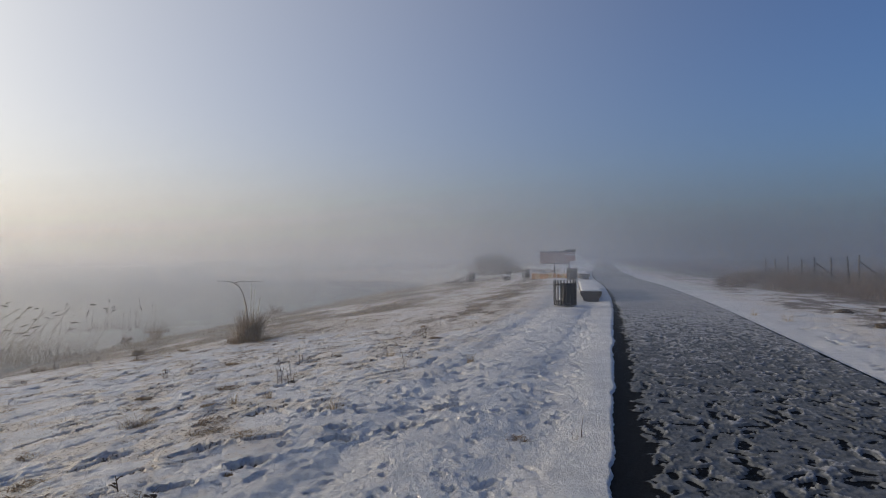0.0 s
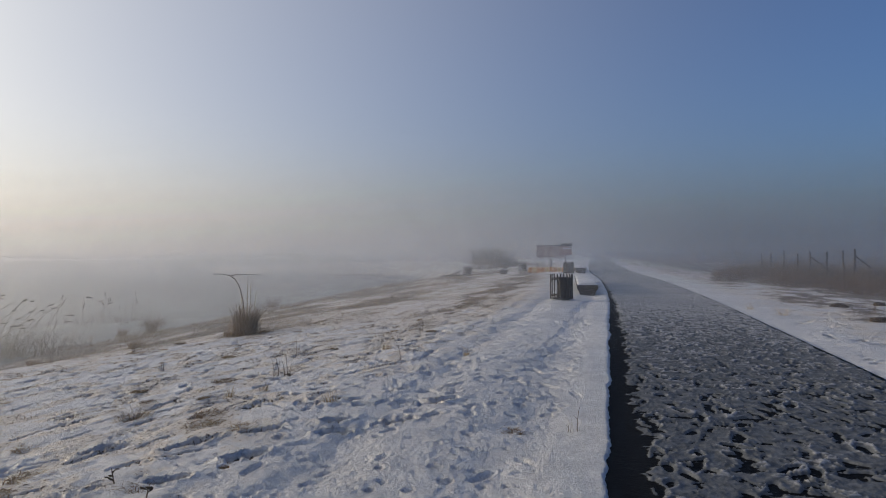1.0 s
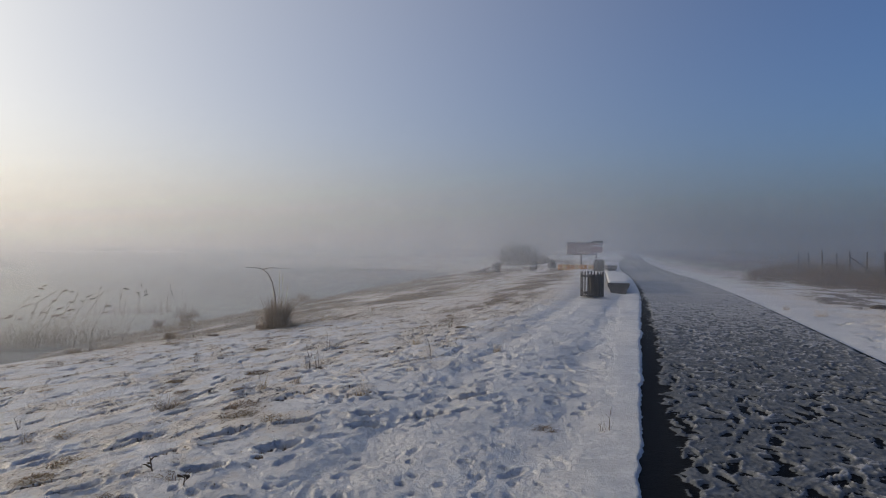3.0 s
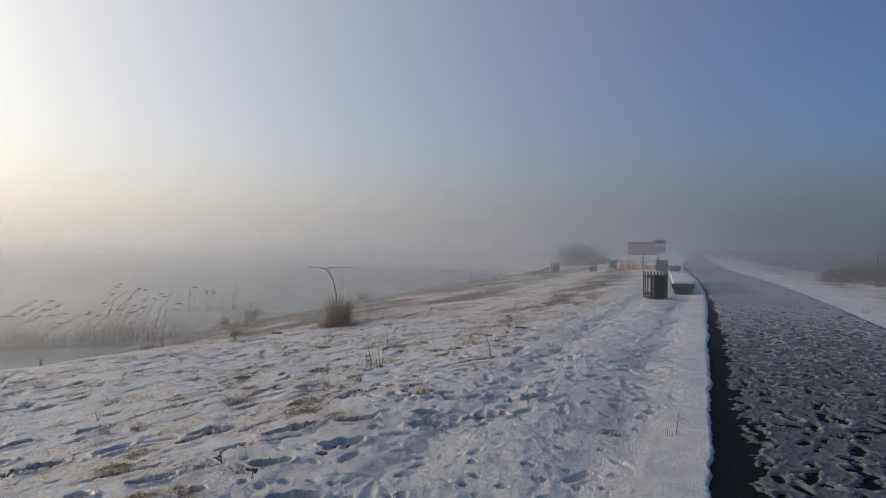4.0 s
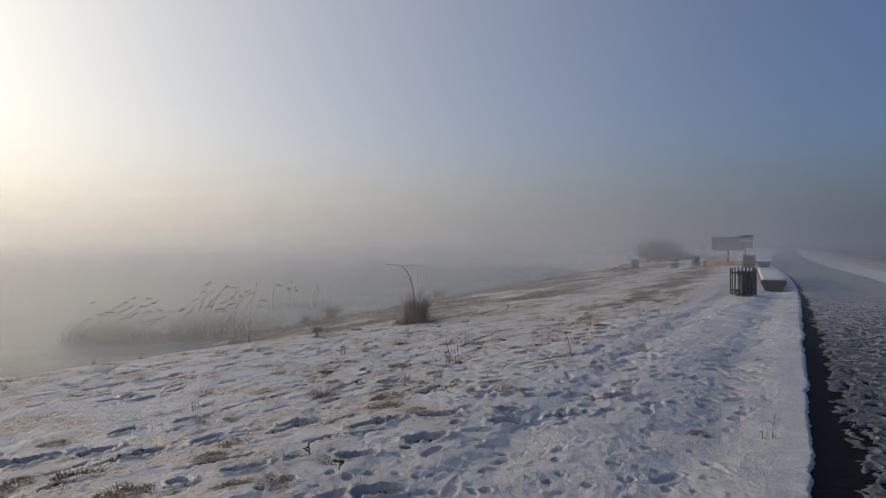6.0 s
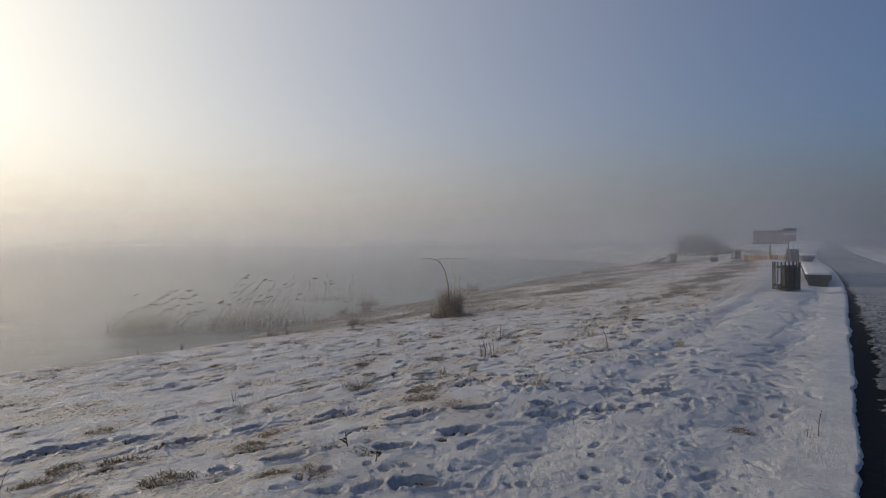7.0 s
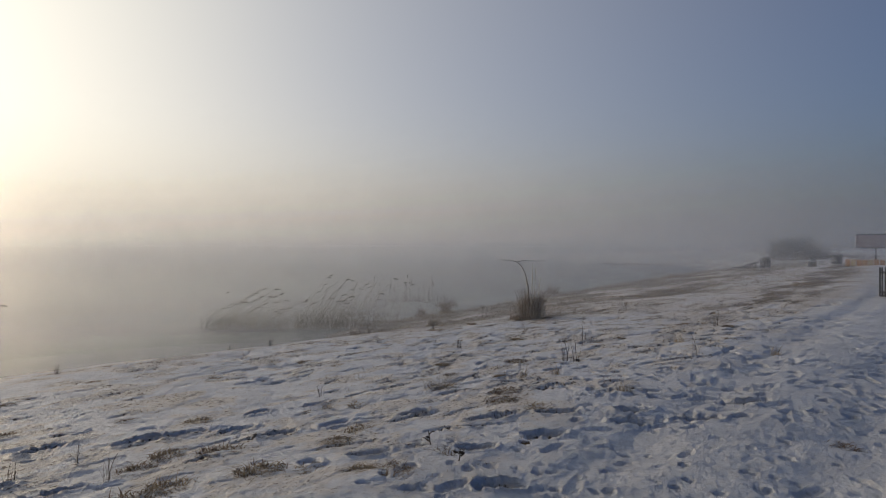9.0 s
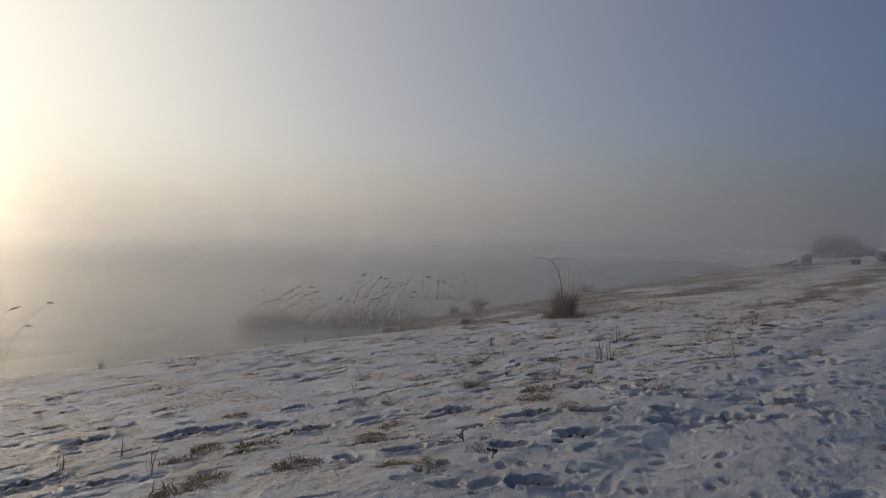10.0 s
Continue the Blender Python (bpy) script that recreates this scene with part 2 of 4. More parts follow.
for k in range(270):   # boot prints, most of them in the two trodden lanes
    y = 2.5 + 32 * RNG.random()
    lane = RNG.choice([0.75, 2.05, 2.05, 2.6]) + RNG.normal(0, 0.24)
    HOLES.append((-max(lane, 0.35), y, 0.24 + 0.08 * RNG.random(), 0.08 + 0.03 * RNG.random(), 0.010 + 0.02 * RNG.random() ** 1.5, RNG.normal(0.3, 0.5)))
for k in range(330):   # small paw prints close to the path
    y, u = 2.6 + 11 * RNG.random() ** 1.3, 0.4 + 2.9 * RNG.random()
    HOLES.append((-u, y, 0.05 + 0.07 * RNG.random(), 0.045 + 0.035 * RNG.random(), 0.012 + 0.016 * RNG.random(), RNG.normal(0.2, 0.8)))
for k in range(90):   # lone steps and hollows over the slope
    y, x = 5 + 23 * RNG.random(), -3 - 9 * RNG.random()
    HOLES.append((x, y, 0.2 + 0.22 * RNG.random(), 0.10 + 0.05 * RNG.random(), 0.025 + 0.03 * RNG.random(), slit_turn(x) + RNG.normal(0, 0.3)))


def grass_share(x, y):
    """How much dead grass stands out of the snow, 0 to 1."""
    q = x - edge_x(y)
    s = slope_scale(y)
    u = -q * s
    far_u = u + np.clip((y - 11) * 0.7, 0, 4.8)
    shore = np.clip(0.95 + 0.6 * fbm(x * 0.5, y * 0.22, 4, 0.6), 0.3, 1.1) * np.clip((84 - y) / 10, 0.12, 1) * soft_interp(far_u, [0, 9.5, 12, 14, 17.5, 19], [0, 0, 0.3, 0.65, 0.8, 0.8], 0.6) * np.clip((y - 9) / 8, 0, 1)
    band = np.exp(-((u - 4.8) / 1.7) ** 2) * np.clip((y - 8) / 8, 0, 1) * np.clip(0.72 + 0.5 * fbm(x * 1.2, y * 0.5, 4, 0.6), 0, 0.95) * 0.9
    patches = np.clip(fbm(x * 2.6, y * 1.7, 4, 0.7) * 0.5 + 0.16, 0, 0.25 + 0.015 * np.clip(np.hypot(x, y), 4, 18)) * np.clip((u - 1.5) / 2, 0, 1)
    right = np.clip((q - PATH_W - 0.6) / 2, 0, 1) * np.clip(0.42 + 0.34 * fbm(x * 1.6, y * 1.2, 4, 0.65) + np.clip((q - PATH_W - 4.5) / 3, 0, 1) * 0.5, 0, 0.8)
    return np.clip(np.maximum.reduce([shore, band, patches, right]), 0, 1)


for k in range(520):   # rough snow beyond the path
    y, x = 7 + 28 * RNG.random(), 3.6 + 6 * RNG.random()
    HOLES.append((x, y, 0.12 + 0.25 * RNG.random(), 0.05 + 0.08 * RNG.random(), 0.03 + 0.05 * RNG.random(), RNG.normal(0.3, 0.6)))
for k in range(680):   # churned snow along the tracks
    y, u = 6 + 26 * RNG.random() ** 1.1, 0.5 + 3.4 * RNG.random()
    HOLES.append((-u - 0.02 * max(0, y - 20), y, 0.10 + 0.16 * RNG.random(), 0.05 + 0.06 * RNG.random(), 0.018 + 0.024 * RNG.random(), RNG.normal(0.9, 0.5)))
for k in range(1900):   # broken edges farther along the slope
    y, x = 5.5 + 28 * RNG.random(), -2.6 - 10 * RNG.random()
    HOLES.append((x, y, 0.12 + 0.34 * RNG.random() ** 1.5, 0.045 + 0.06 * RNG.random(), 0.032 + 0.045 * RNG.random(), slit_turn(x) + RNG.normal(0, 0.25)))
for k in range(700):   # thin slits where the crust has broken along the slope
    y, x = 0.5 + 24 * RNG.random() ** 1.2, -3.0 - 10 * RNG.random() ** 0.8
    HOLES.append((x, y, 0.16 + 0.42 * RNG.random() ** 1.6, 0.022 + 0.03 * RNG.random(), 0.022 + 0.028 * RNG.random(), slit_turn(x) + RNG.normal(0, 0.1)))
HOLLOW = []       # where old steps reach the grass; in shallow slits its tone also paints shade


def relief_z(x, y):
    """The snow surface without steps and slits."""
    z = base_z(x, y)
    r = np.hypot(x, y)
    near = np.clip(1.3 - r / 60, 0.0, 1)
    q = x - edge_x(y)
    off = np.clip(np.where(q < 0, -q, q - PATH_W) / 0.5, 0.0, 1)
    z = z + near * off * (0.03 * fbm(x * 0.5, y * 0.5, 2) + 0.007 * fbm(x * 2.2, y * 2.2, 3, 0.6) + 0.0035 * fbm(x * 8, y * 4, 4, 0.7))
    # wind-cut ridges: long, low, lying along the slope
    a = -0.30
    t, p = x * math.cos(a) + y * math.sin(a), -x * math.sin(a) + y * math.cos(a)
    ridge = 1 - np.abs(fbm(t * 3.2 + 0.5 * vnoise(x, y), p * 0.7, 4, 0.6))
    slope = np.clip(np.where(q < 0, -q - 1.5, 0.6 * (q - PATH_W)) / 3, 0, 1)
    ripple = 1 - np.abs(fbm(t * 8.5 + 0.4 * vnoise(x * 2, y * 2), p * 1.7, 3, 0.6))
    z = z + near * slope * off * 0.012 * np.clip(ripple - 0.35, 0, 1)
    grain = np.clip(1.25 - r / 14, 0, 1)
    z = z + grain * off * (0.0045 * fbm(x * 13, y * 11, 3, 0.6) + 0.003 * (1 - slope) * np.clip(fbm(x * 6.5 + 3, y * 6.5, 3, 0.6), 0, 1))
    z = z + near * slope * 0.02 * np.clip(ridge - 0.5, 0, 1) + near * slope * 0.008 * np.clip(vnoise(t * 7, p * 1.6), 0, 1)
    for u0, width, depth in ((0.75, 0.28, 0.032), (2.05, 0.30, 0.042), (2.65, 0.2, 0.014)):   # trodden tracks beside the path
        line = u0 + 0.14 * vnoise(y * 0.22, y * 0 + u0) + 0.05 * vnoise(y * 1.1, y * 0 + u0)
        z = z - near * depth * np.exp(-((-q - line) / width) ** 2) * np.clip(1.0 + 0.5 * vnoise(x * 2.1, y * 1.3), 0, 1.5)
    z = z + 0.018 * grass_share(x, y) * near * np.abs(fbm(x * 3, y * 3, 3))
    return z


def press(e, dp):
    """How far a step of depth dp pushes the snow, e being 0 in its middle and 1 at its rim."""
    return -dp * np.clip((1.2 - e) / 0.35, 0, 1) + 0.2 * dp * np.exp(-((e - 1.45) / 0.18) ** 2)


def within(dx, dy, x, y, ln, wd, turn):
    c, s = math.cos(turn), math.sin(turn)
    e = np.sqrt(((dx * c - dy * s) / (wd * 0.46)) ** 2 + ((dx * s + dy * c) / (ln * 0.46)) ** 2)
    return e + 0.4 * vnoise(x * 9, y * 9) + 0.15 * vnoise(x * 31, y * 31)


def ground_z(x, y):
    z, r = relief_z(x, y), np.hypot(x, y)
    cells = {}
    near_ids = np.flatnonzero(r.ravel() < 48)
    fx, fy, fz = x.ravel(), y.ravel(), z.ravel()
    keys = np.floor(fx[near_ids]).astype(int) * 1000 + np.floor(fy[near_ids]).astype(int)
    order = np.argsort(keys, kind="stable")
    found, starts = np.unique(keys[order], return_index=True)
    for key, ids in zip(found, np.split(near_ids[order], starts[1:])):
        cells[int(key)] = ids
    for hx, hy, ln, wd, dp, turn in HOLES:
        ids = [cells[k] for k in (math.floor(hx + i) * 1000 + math.floor(hy + j) for i in (-1, 0, 1) for j in (-1, 0, 1)) if k in cells]
        if not ids:
            continue
        m = np.concatenate(ids)
        dx, dy = fx[m] - hx, fy[m] - hy
        e = within(dx, dy, fx[m], fy[m], ln, wd, turn)
        # shallow slits take the dead-grass colour too, partly as painted-in shade
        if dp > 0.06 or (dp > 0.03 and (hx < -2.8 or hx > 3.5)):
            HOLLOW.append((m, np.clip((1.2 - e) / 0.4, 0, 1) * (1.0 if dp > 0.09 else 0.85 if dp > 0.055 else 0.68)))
        fz[m] += press(e, dp)
    return fz.reshape(x.shape)


HOLE_SPOTS = np.array([h[:2] for h in HOLES])


def surface_at(x, y):
    """The height of the snow at one place, with its steps and slits."""
    X, Y = np.array([float(x)]), np.array([float(y)])
    if math.hypot(x, y) > 48:
        return ground_at(x, y)
    z = relief_z(X, Y)
    for k in np.flatnonzero((np.abs(HOLE_SPOTS - (x, y)) < 0.8).all(axis=1)):
        hx, hy, ln, wd, dp, turn = HOLES[k]
        z = z + press(within(X - hx, Y - hy, X, Y, ln, wd, turn), dp)
    return float(z[0])


def grid_mesh(name, x, y, z, mat, attrs=()):
    rows, cols = x.shape
    me = bpy.data.meshes.new(name)
    idx = np.arange(rows * cols).reshape(rows, cols)
    quads = np.stack([idx[:-1, :-1], idx[:-1, 1:], idx[1:, 1:], idx[1:, :-1]], -1).reshape(-1, 4)
    me.vertices.add(rows * cols)
    me.vertices.foreach_set("co", np.stack([x, y, z], -1).astype(np.float32).ravel())
    me.loops.add(quads.size)
    me.loops.foreach_set("vertex_index", quads.astype(np.int32).ravel())
    me.polygons.add(len(quads))
    me.polygons.foreach_set("loop_start", np.arange(0, quads.size, 4, dtype=np.int32))
    me.polygons.foreach_set("use_smooth", np.ones(len(quads), dtype=bool))
    me.update(calc_edges=True)
    for key, values in attrs:
        me.attributes.new(key, "FLOAT", "POINT").data.foreach_set("value", values.astype(np.float32).ravel())
    me.materials.append(mat)
    return me


def build_ground():
    """One sheet to the horizon, finest on the near snow."""
    fine = np.radians(np.arange(-98, 50, 0.16))
    rest = np.radians(np.arange(50, 262.01, 4.0))
    th = np.concatenate([fine, rest])
    th[-1] = th[0] + 2 * math.pi
    r = [0.002, 0.3, 0.6, 0.9, 1.2, 1.5, 1.8, 2.1]
    while r[-1] < 50:
        r.append(r[-1] * (1.0045 if r[-1] < 9 else 1.004 if r[-1] < 26 else 1.009))
    while r[-1] < 140:
        r.append(r[-1] * 1.018)
    while r[-1] < 3000:
        r.append(r[-1] * 1.09)
    R, TH = np.meshgrid(np.array(r), th, indexing="ij")
    x, y = R * np.sin(TH), R * np.cos(TH)
    z = ground_z(x, y)
    q = x - edge_x(y)
    lip = 0.022 * vnoise(y * 1.3, y * 0 + 3.3) + 0.020 * vnoise(y * 4.7, y * 0 + 9.1) + 0.011 * vnoise(y * 13, y * 0 + 5.7) + 0.006 * vnoise(y * 37, y * 0 + 2.2)
    z = z - 0.02 * np.exp(-((q - PATH_W) / 0.25) ** 2)
    soft = np.maximum(0.055, 0.004 * R)
    drop = np.clip((q - lip + 0.03) / soft, 0, 1) * np.clip((PATH_W + lip - q) / soft, 0, 1)
    z = z * (1 - drop) - 0.12 * drop
    share = grass_share(x, y)
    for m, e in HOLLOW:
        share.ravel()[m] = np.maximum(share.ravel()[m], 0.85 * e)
    tread = np.where(q < 0, np.clip((3.6 + 0.5 * fbm(x * 0.7, y * 0.4, 2) + q) / 1.2, 0, 1) * np.clip((-q - 0.1) / 0.35, 0, 1) * np.clip(0.55 + 0.4 * fbm(x * 1.4, y * 0.5, 4, 0.6), 0.1, 1), 0.7)
    ob = new("ground", grid_mesh("ground", x[:, ::-1], y[:, ::-1], z[:, ::-1], SNOW, [("grass", share[:, ::-1]), ("tread", tread[:, ::-1])]))
    return tagged(ob, "thin trodden snow over dead winter grass on a dike", "ground", kind="structure")


build_ground()


def build_path():
    ys = [-9.0]
    while ys[-1] < 1.5:
        ys.append(ys[-1] + 0.05)
    while ys[-1] < 45:
        ys.append(ys[-1] + max(0.014, (ys[-1] - 1) * 0.0035))
    while ys[-1] < 500:
        ys.append(ys[-1] * 1.05)
    xs = np.arange(-0.05, PATH_W + 0.05, 0.013)
    Y, X = np.meshgrid(np.array(ys), xs, indexing="ij")
    wob = 0.06 * vnoise(Y * 2.3, Y * 0 + 1.7) + 0.045 * vnoise(Y * 9, Y * 0 + 4.2)
    bare = 0.25 * np.clip(1.25 - Y / 32, 0.2, 1)
    strip = np.clip((X - bare - wob + 0.07 * fbm(X * 9, Y * 9, 3)) / 0.05, 0, 1)
    far_edge = np.clip((PATH_W - 0.03 + 0.8 * wob - X) / 0.03, 0, 1)
    lumps = 0.5 + 0.5 * fbm(X * 7.0, Y * 5.5, 5, 0.68)
    field = fbm(X * 10.5 + 9, Y * 8.0 + 31, 4, 0.62)
    pits = np.clip((field - 0.60) / 0.14, 0, 1)
    rim = np.exp(-((field - 0.38) / 0.10) ** 2) * np.clip(0.2 + lumps, 0, 1)
    crust = np.exp(-(fbm(X * 13 + 40, Y * 10 + 11, 4, 0.62) / 0.10) ** 2) * 0.42
    g = np.random.default_rng(21)
    tread, shove = np.zeros_like(X), np.zeros_like(X)
    rows = np.array(ys)
    for k in range(760):   # boot prints pressed down to the asphalt, with a shoved-up rim
        py, px = 2.0 + 24 * g.random() ** 1.5, 0.3 + (PATH_W - 0.4) * g.random()
        ln, wd, turn = g.uniform(0.07, 0.15), g.uniform(0.035, 0.055), g.normal(0, 0.4) + (1.57 if g.random() < 0.25 else 0)
        a, b = np.searchsorted(rows, (py - 0.3, py + 0.3))
        c, d = np.searchsorted(xs, (px - 0.3, px + 0.3))
        x, y = X[a:b, c:d] - px, Y[a:b, c:d] - py
        e = np.hypot((x * math.cos(turn) - y * math.sin(turn)) / wd, (x * math.sin(turn) + y * math.cos(turn)) / ln)
        e = e + 0.45 * vnoise(X[a:b, c:d] * 17, Y[a:b, c:d] * 17)
        tread[a:b, c:d] = np.maximum(tread[a:b, c:d], np.clip((1.15 - e) / 0.3, 0, 1) * g.uniform(0.5, 1.0))
        shove[a:b, c:d] = np.maximum(shove[a:b, c:d], np.exp(-((e - 1.55) / 0.28) ** 2) * g.uniform(0.2, 0.9))
    slush = 0.34 + 0.30 * lumps + 0.28 * rim + 0.5 * crust - 0.6 * pits + 0.42 * shove - 0.85 * tread
    slush = np.clip(slush, 0, 1.5) * strip * far_edge
    # raises and pales the surface with distance along the path
    slush = slush + np.clip((Y - 6) / 24, 0, 0.75) * strip * far_edge
    near = np.clip(1.4 - np.abs(Y) / 40, 0.25, 1)
    Z = 0.001 + 0.030 * slush * near - 0.008
    XW = X + edge_x(Y)
    ob = new("path", grid_mesh("path", XW, Y, Z, SLUSH, [("slush", slush)]))
    return tagged(ob, "dark asphalt path under churned grey slush", "path", kind="structure")


build_path()


def build_lake():
    xs = -np.concatenate([np.arange(9, 60, 1.5), np.geomspace(60, 1500, 30)])[::-1]
    ys = np.concatenate([-np.geomspace(30, 800, 12)[::-1], np.arange(-28, 120, 2.0), np.geomspace(120, 2500, 30)])
    Y, X = np.meshgrid(ys, xs, indexing="ij")
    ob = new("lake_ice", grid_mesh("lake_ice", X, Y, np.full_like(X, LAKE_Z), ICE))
    return tagged(ob, "frozen lake with grey ice and patches of snow", "ice", kind="structure")


build_lake()


def build_mist():
    """Veils of ground fog, thicker over the lake and in the distance."""
    verts, faces, dens = [], [], []
    for k, (r, d, top) in enumerate(MIST_VEILS):
        n, m = 72, 12
        start = len(verts)
        for i in range(n + 1):
            a = radians(-112 + 172 * i / n)
            rr = r * (1 + 0.035 * math.sin(3.1 * a + 1.7 * k) + 0.02 * math.sin(7.3 * a + k))
            x, y = rr * math.sin(a), rr * math.cos(a)
            foot = max(ground_at(x, y), LAKE_Z)
            for j in range(m):
                f = j / (m - 1)
                z = foot + (0.03 if r < 60 else -0.4) + (top - foot) * f ** 1.5
                verts.append((x, y, z))
                rise = min(1.0, (z - foot) / max(1.0, 0.03 * r))
                fall = (1 - f) ** 2.2
                lake = 1 + (0.45 if r < 35 else 0.3) * min(1.0, max(0.0, (-x - 8) / 8))
                dens.append(d * ((min(0.9, 0.5 + 0.4 * (lake - 1)) if r < 35 else 0.16 if r < 110 else 0.6) * (1 - rise) + rise) * fall * lake)
        for i in range(n):
            for j in range(m - 1):
                a = start + i * m + j
                faces.append((a, a + m, a + m + 1, a + 1))
    for r in (19.6, 21.4, 22.8, 24.2, 26.0, 28.0, 31.0):   # low wisps lying on the ice
        n, m, start = 60, 14, len(verts)
        for i in range(n + 1):
            a = radians(-112 + 90 * i / n)
            x, y = r * math.sin(a), r * math.cos(a)
            out = min(1.0, max(0.0, (LAKE_Z - 0.05 - ground_at(x, y)) / 0.35)) * (0.75 + 0.25 * math.sin(9 * a + r))
            for j in range(m):
                h = 2.0 * (j / (m - 1)) ** 1.6
                verts.append((x, y, LAKE_Z + 0.01 + h))
                dens.append(0.17 * out * min(1.0, h / 0.16) * (1 - h / 2.0) ** 1.6)
        for i in range(n):
            for j in range(m - 1):
                a = start + i * m + j
                faces.append((a, a + m, a + m + 1, a + 1))
    for r in (13.5, 15.8, 17.4):   # thin mist creeping up the bank
        n, m, start = 60, 10, len(verts)
        for i in range(n + 1):
            a = radians(-100 + 75 * i / n)
            x, y = r * math.sin(a), r * math.cos(a)
            foot = max(ground_at(x, y), LAKE_Z)
            out = min(1.0, max(0.0, (-x - 6.5) / 3.5)) * (0.75 + 0.25 * math.sin(7 * a + r))
            for j in range(m):
                h = 3.0 * (j / (m - 1)) ** 1.5
                verts.append((x, y, foot + 0.02 + h))
                dens.append(0.085 * out * min(1.0, 0.3 + h / 0.4) * (1 - h / 3.0) ** 1.5)
        for i in range(n):
            for j in range(m - 1):
                a = start + i * m + j
                faces.append((a, a + m, a + m + 1, a + 1))
    me = bpy.data.meshes.new("mist")
    me.from_pydata(verts, [], faces)
    me.attributes.new("veil", "FLOAT", "POINT").data.foreach_set("value", np.array(dens, np.float32))
    me.polygons.foreach_set("use_smooth", [True] * len(me.polygons))
    me.materials.append(MIST)
    return tagged(new("mist", me), "pale morning mist drifting over lake and dike", "mist", kind="stuff")


MIST_VEILS = [(10.5, 0.035, 4.0), (14, 0.06, 4.5), (17.5, 0.10, 5), (21, 0.11, 5.5), (25, 0.12, 6.5), (29, 0.14, 7), (34, 0.165, 8), (39, 0.17, 9), (44, 0.17, 10),
              (49, 0.17, 11), (56, 0.165, 13), (63, 0.165, 15), (72, 0.16, 17), (82, 0.16, 19), (94, 0.165, 21), (107, 0.165, 23), (122, 0.17, 26), (140, 0.2, 29),
              (165, 0.22, 33), (200, 0.24, 38), (250, 0.27, 44), (320, 0.3, 52), (420, 0.35, 62)]
build_mist()

# ---- making things ----


def part(name, bm, mat, parent=None, label=""):
    me = bpy.data.meshes.new(name)
    bm.to_mesh(me)
    bm.free()
    me.materials.append(mat)
    ob = new(name, me)
    if parent is not None:
        ob.parent = parent
    return tagged(ob, label) if label else ob


def thing(name, x, y, label, category, group="", z=None, turn=0, kind=""):
    ob = new(name)
    ob.empty_display_size = 0.2
    ob.matrix_basis = pose(x, y, surface_at(x, y) if z is None else z, 0, 0, turn)
    return tagged(ob, label, category, group, kind)


def box_bm(cx, cy, cz, sx, sy, sz, bevel=0.006, taper=1.0):
    own = bmesh.new()
    bmesh.ops.create_cube(own, size=1)
    for v in own.verts:
        k = taper if v.co.z < 0 else 1.0
        v.co = Vector((cx + v.co.x * sx * k, cy + v.co.y * sy * k, cz + v.co.z * sz))
    if bevel:
        bmesh.ops.bevel(own, geom=own.edges[:], offset=bevel, segments=1, affect="EDGES")
    return own


def rod_bm(p, q, r0, r1=None, sides=7):
    bm = bmesh.new()
    p, q = Vector(p), Vector(q)
    bmesh.ops.create_cone(bm, segments=sides, radius1=r0, radius2=r0 if r1 is None else r1, depth=(q - p).length, cap_ends=True)
    turn = (q - p).to_track_quat("Z", "Y").to_matrix().to_4x4()
    bmesh.ops.transform(bm, matrix=Matrix.Translation((p + q) / 2) @ turn, verts=bm.verts)
    return bm


def blades(seed, count, spread, height, lean=0.5, width=0.006, wind=(0.3, 0.1), flat=0.0, steps=3, tip=0.15, stray=0.7):
    """Curved tapering blades out of one root patch, as vertices and faces."""
    g = np.random.default_rng(seed)
    V, F = [], []
    for k in range(count):
        a, d = g.uniform(0, 2 * math.pi), spread * math.sqrt(g.random())
        bx, by = d * math.cos(a), d * math.sin(a)
        h = height * g.uniform(0.45, 1.0)
        la = a + g.normal(0, stray)
        ln = lean * g.uniform(0.3, 1.2) * h
        side = g.uniform(0, math.pi)
        wx, wy = math.cos(side) * width, math.sin(side) * width
        s = len(V)
        for j in range(steps + 1):
            f = j / steps
            c = f * f
            x = bx + math.cos(la) * ln * c + wind[0] * h * c
            y = by + math.sin(la) * ln * c + wind[1] * h * c
            z = h * f * (1 - flat * f) - 0.02
            w = 1 - (1 - tip) * f
            V += [(x - wx * w, y - wy * w, z), (x + wx * w, y + wy * w, z)]
        for j in range(steps):
            F.append((s + 2 * j, s + 2 * j + 1, s + 2 * j + 3, s + 2 * j + 2))
    return V, F


def mesh_part(name, VF, mat, parent=None, label=""):
    me = bpy.data.meshes.new(name)
    me.from_pydata(VF[0], [], VF[1])
    me.materials.append(mat)
    ob = new(name, me)
    if parent is not None:
        ob.parent = parent
    return tagged(ob, label) if label else ob

# ---- things along the path ----


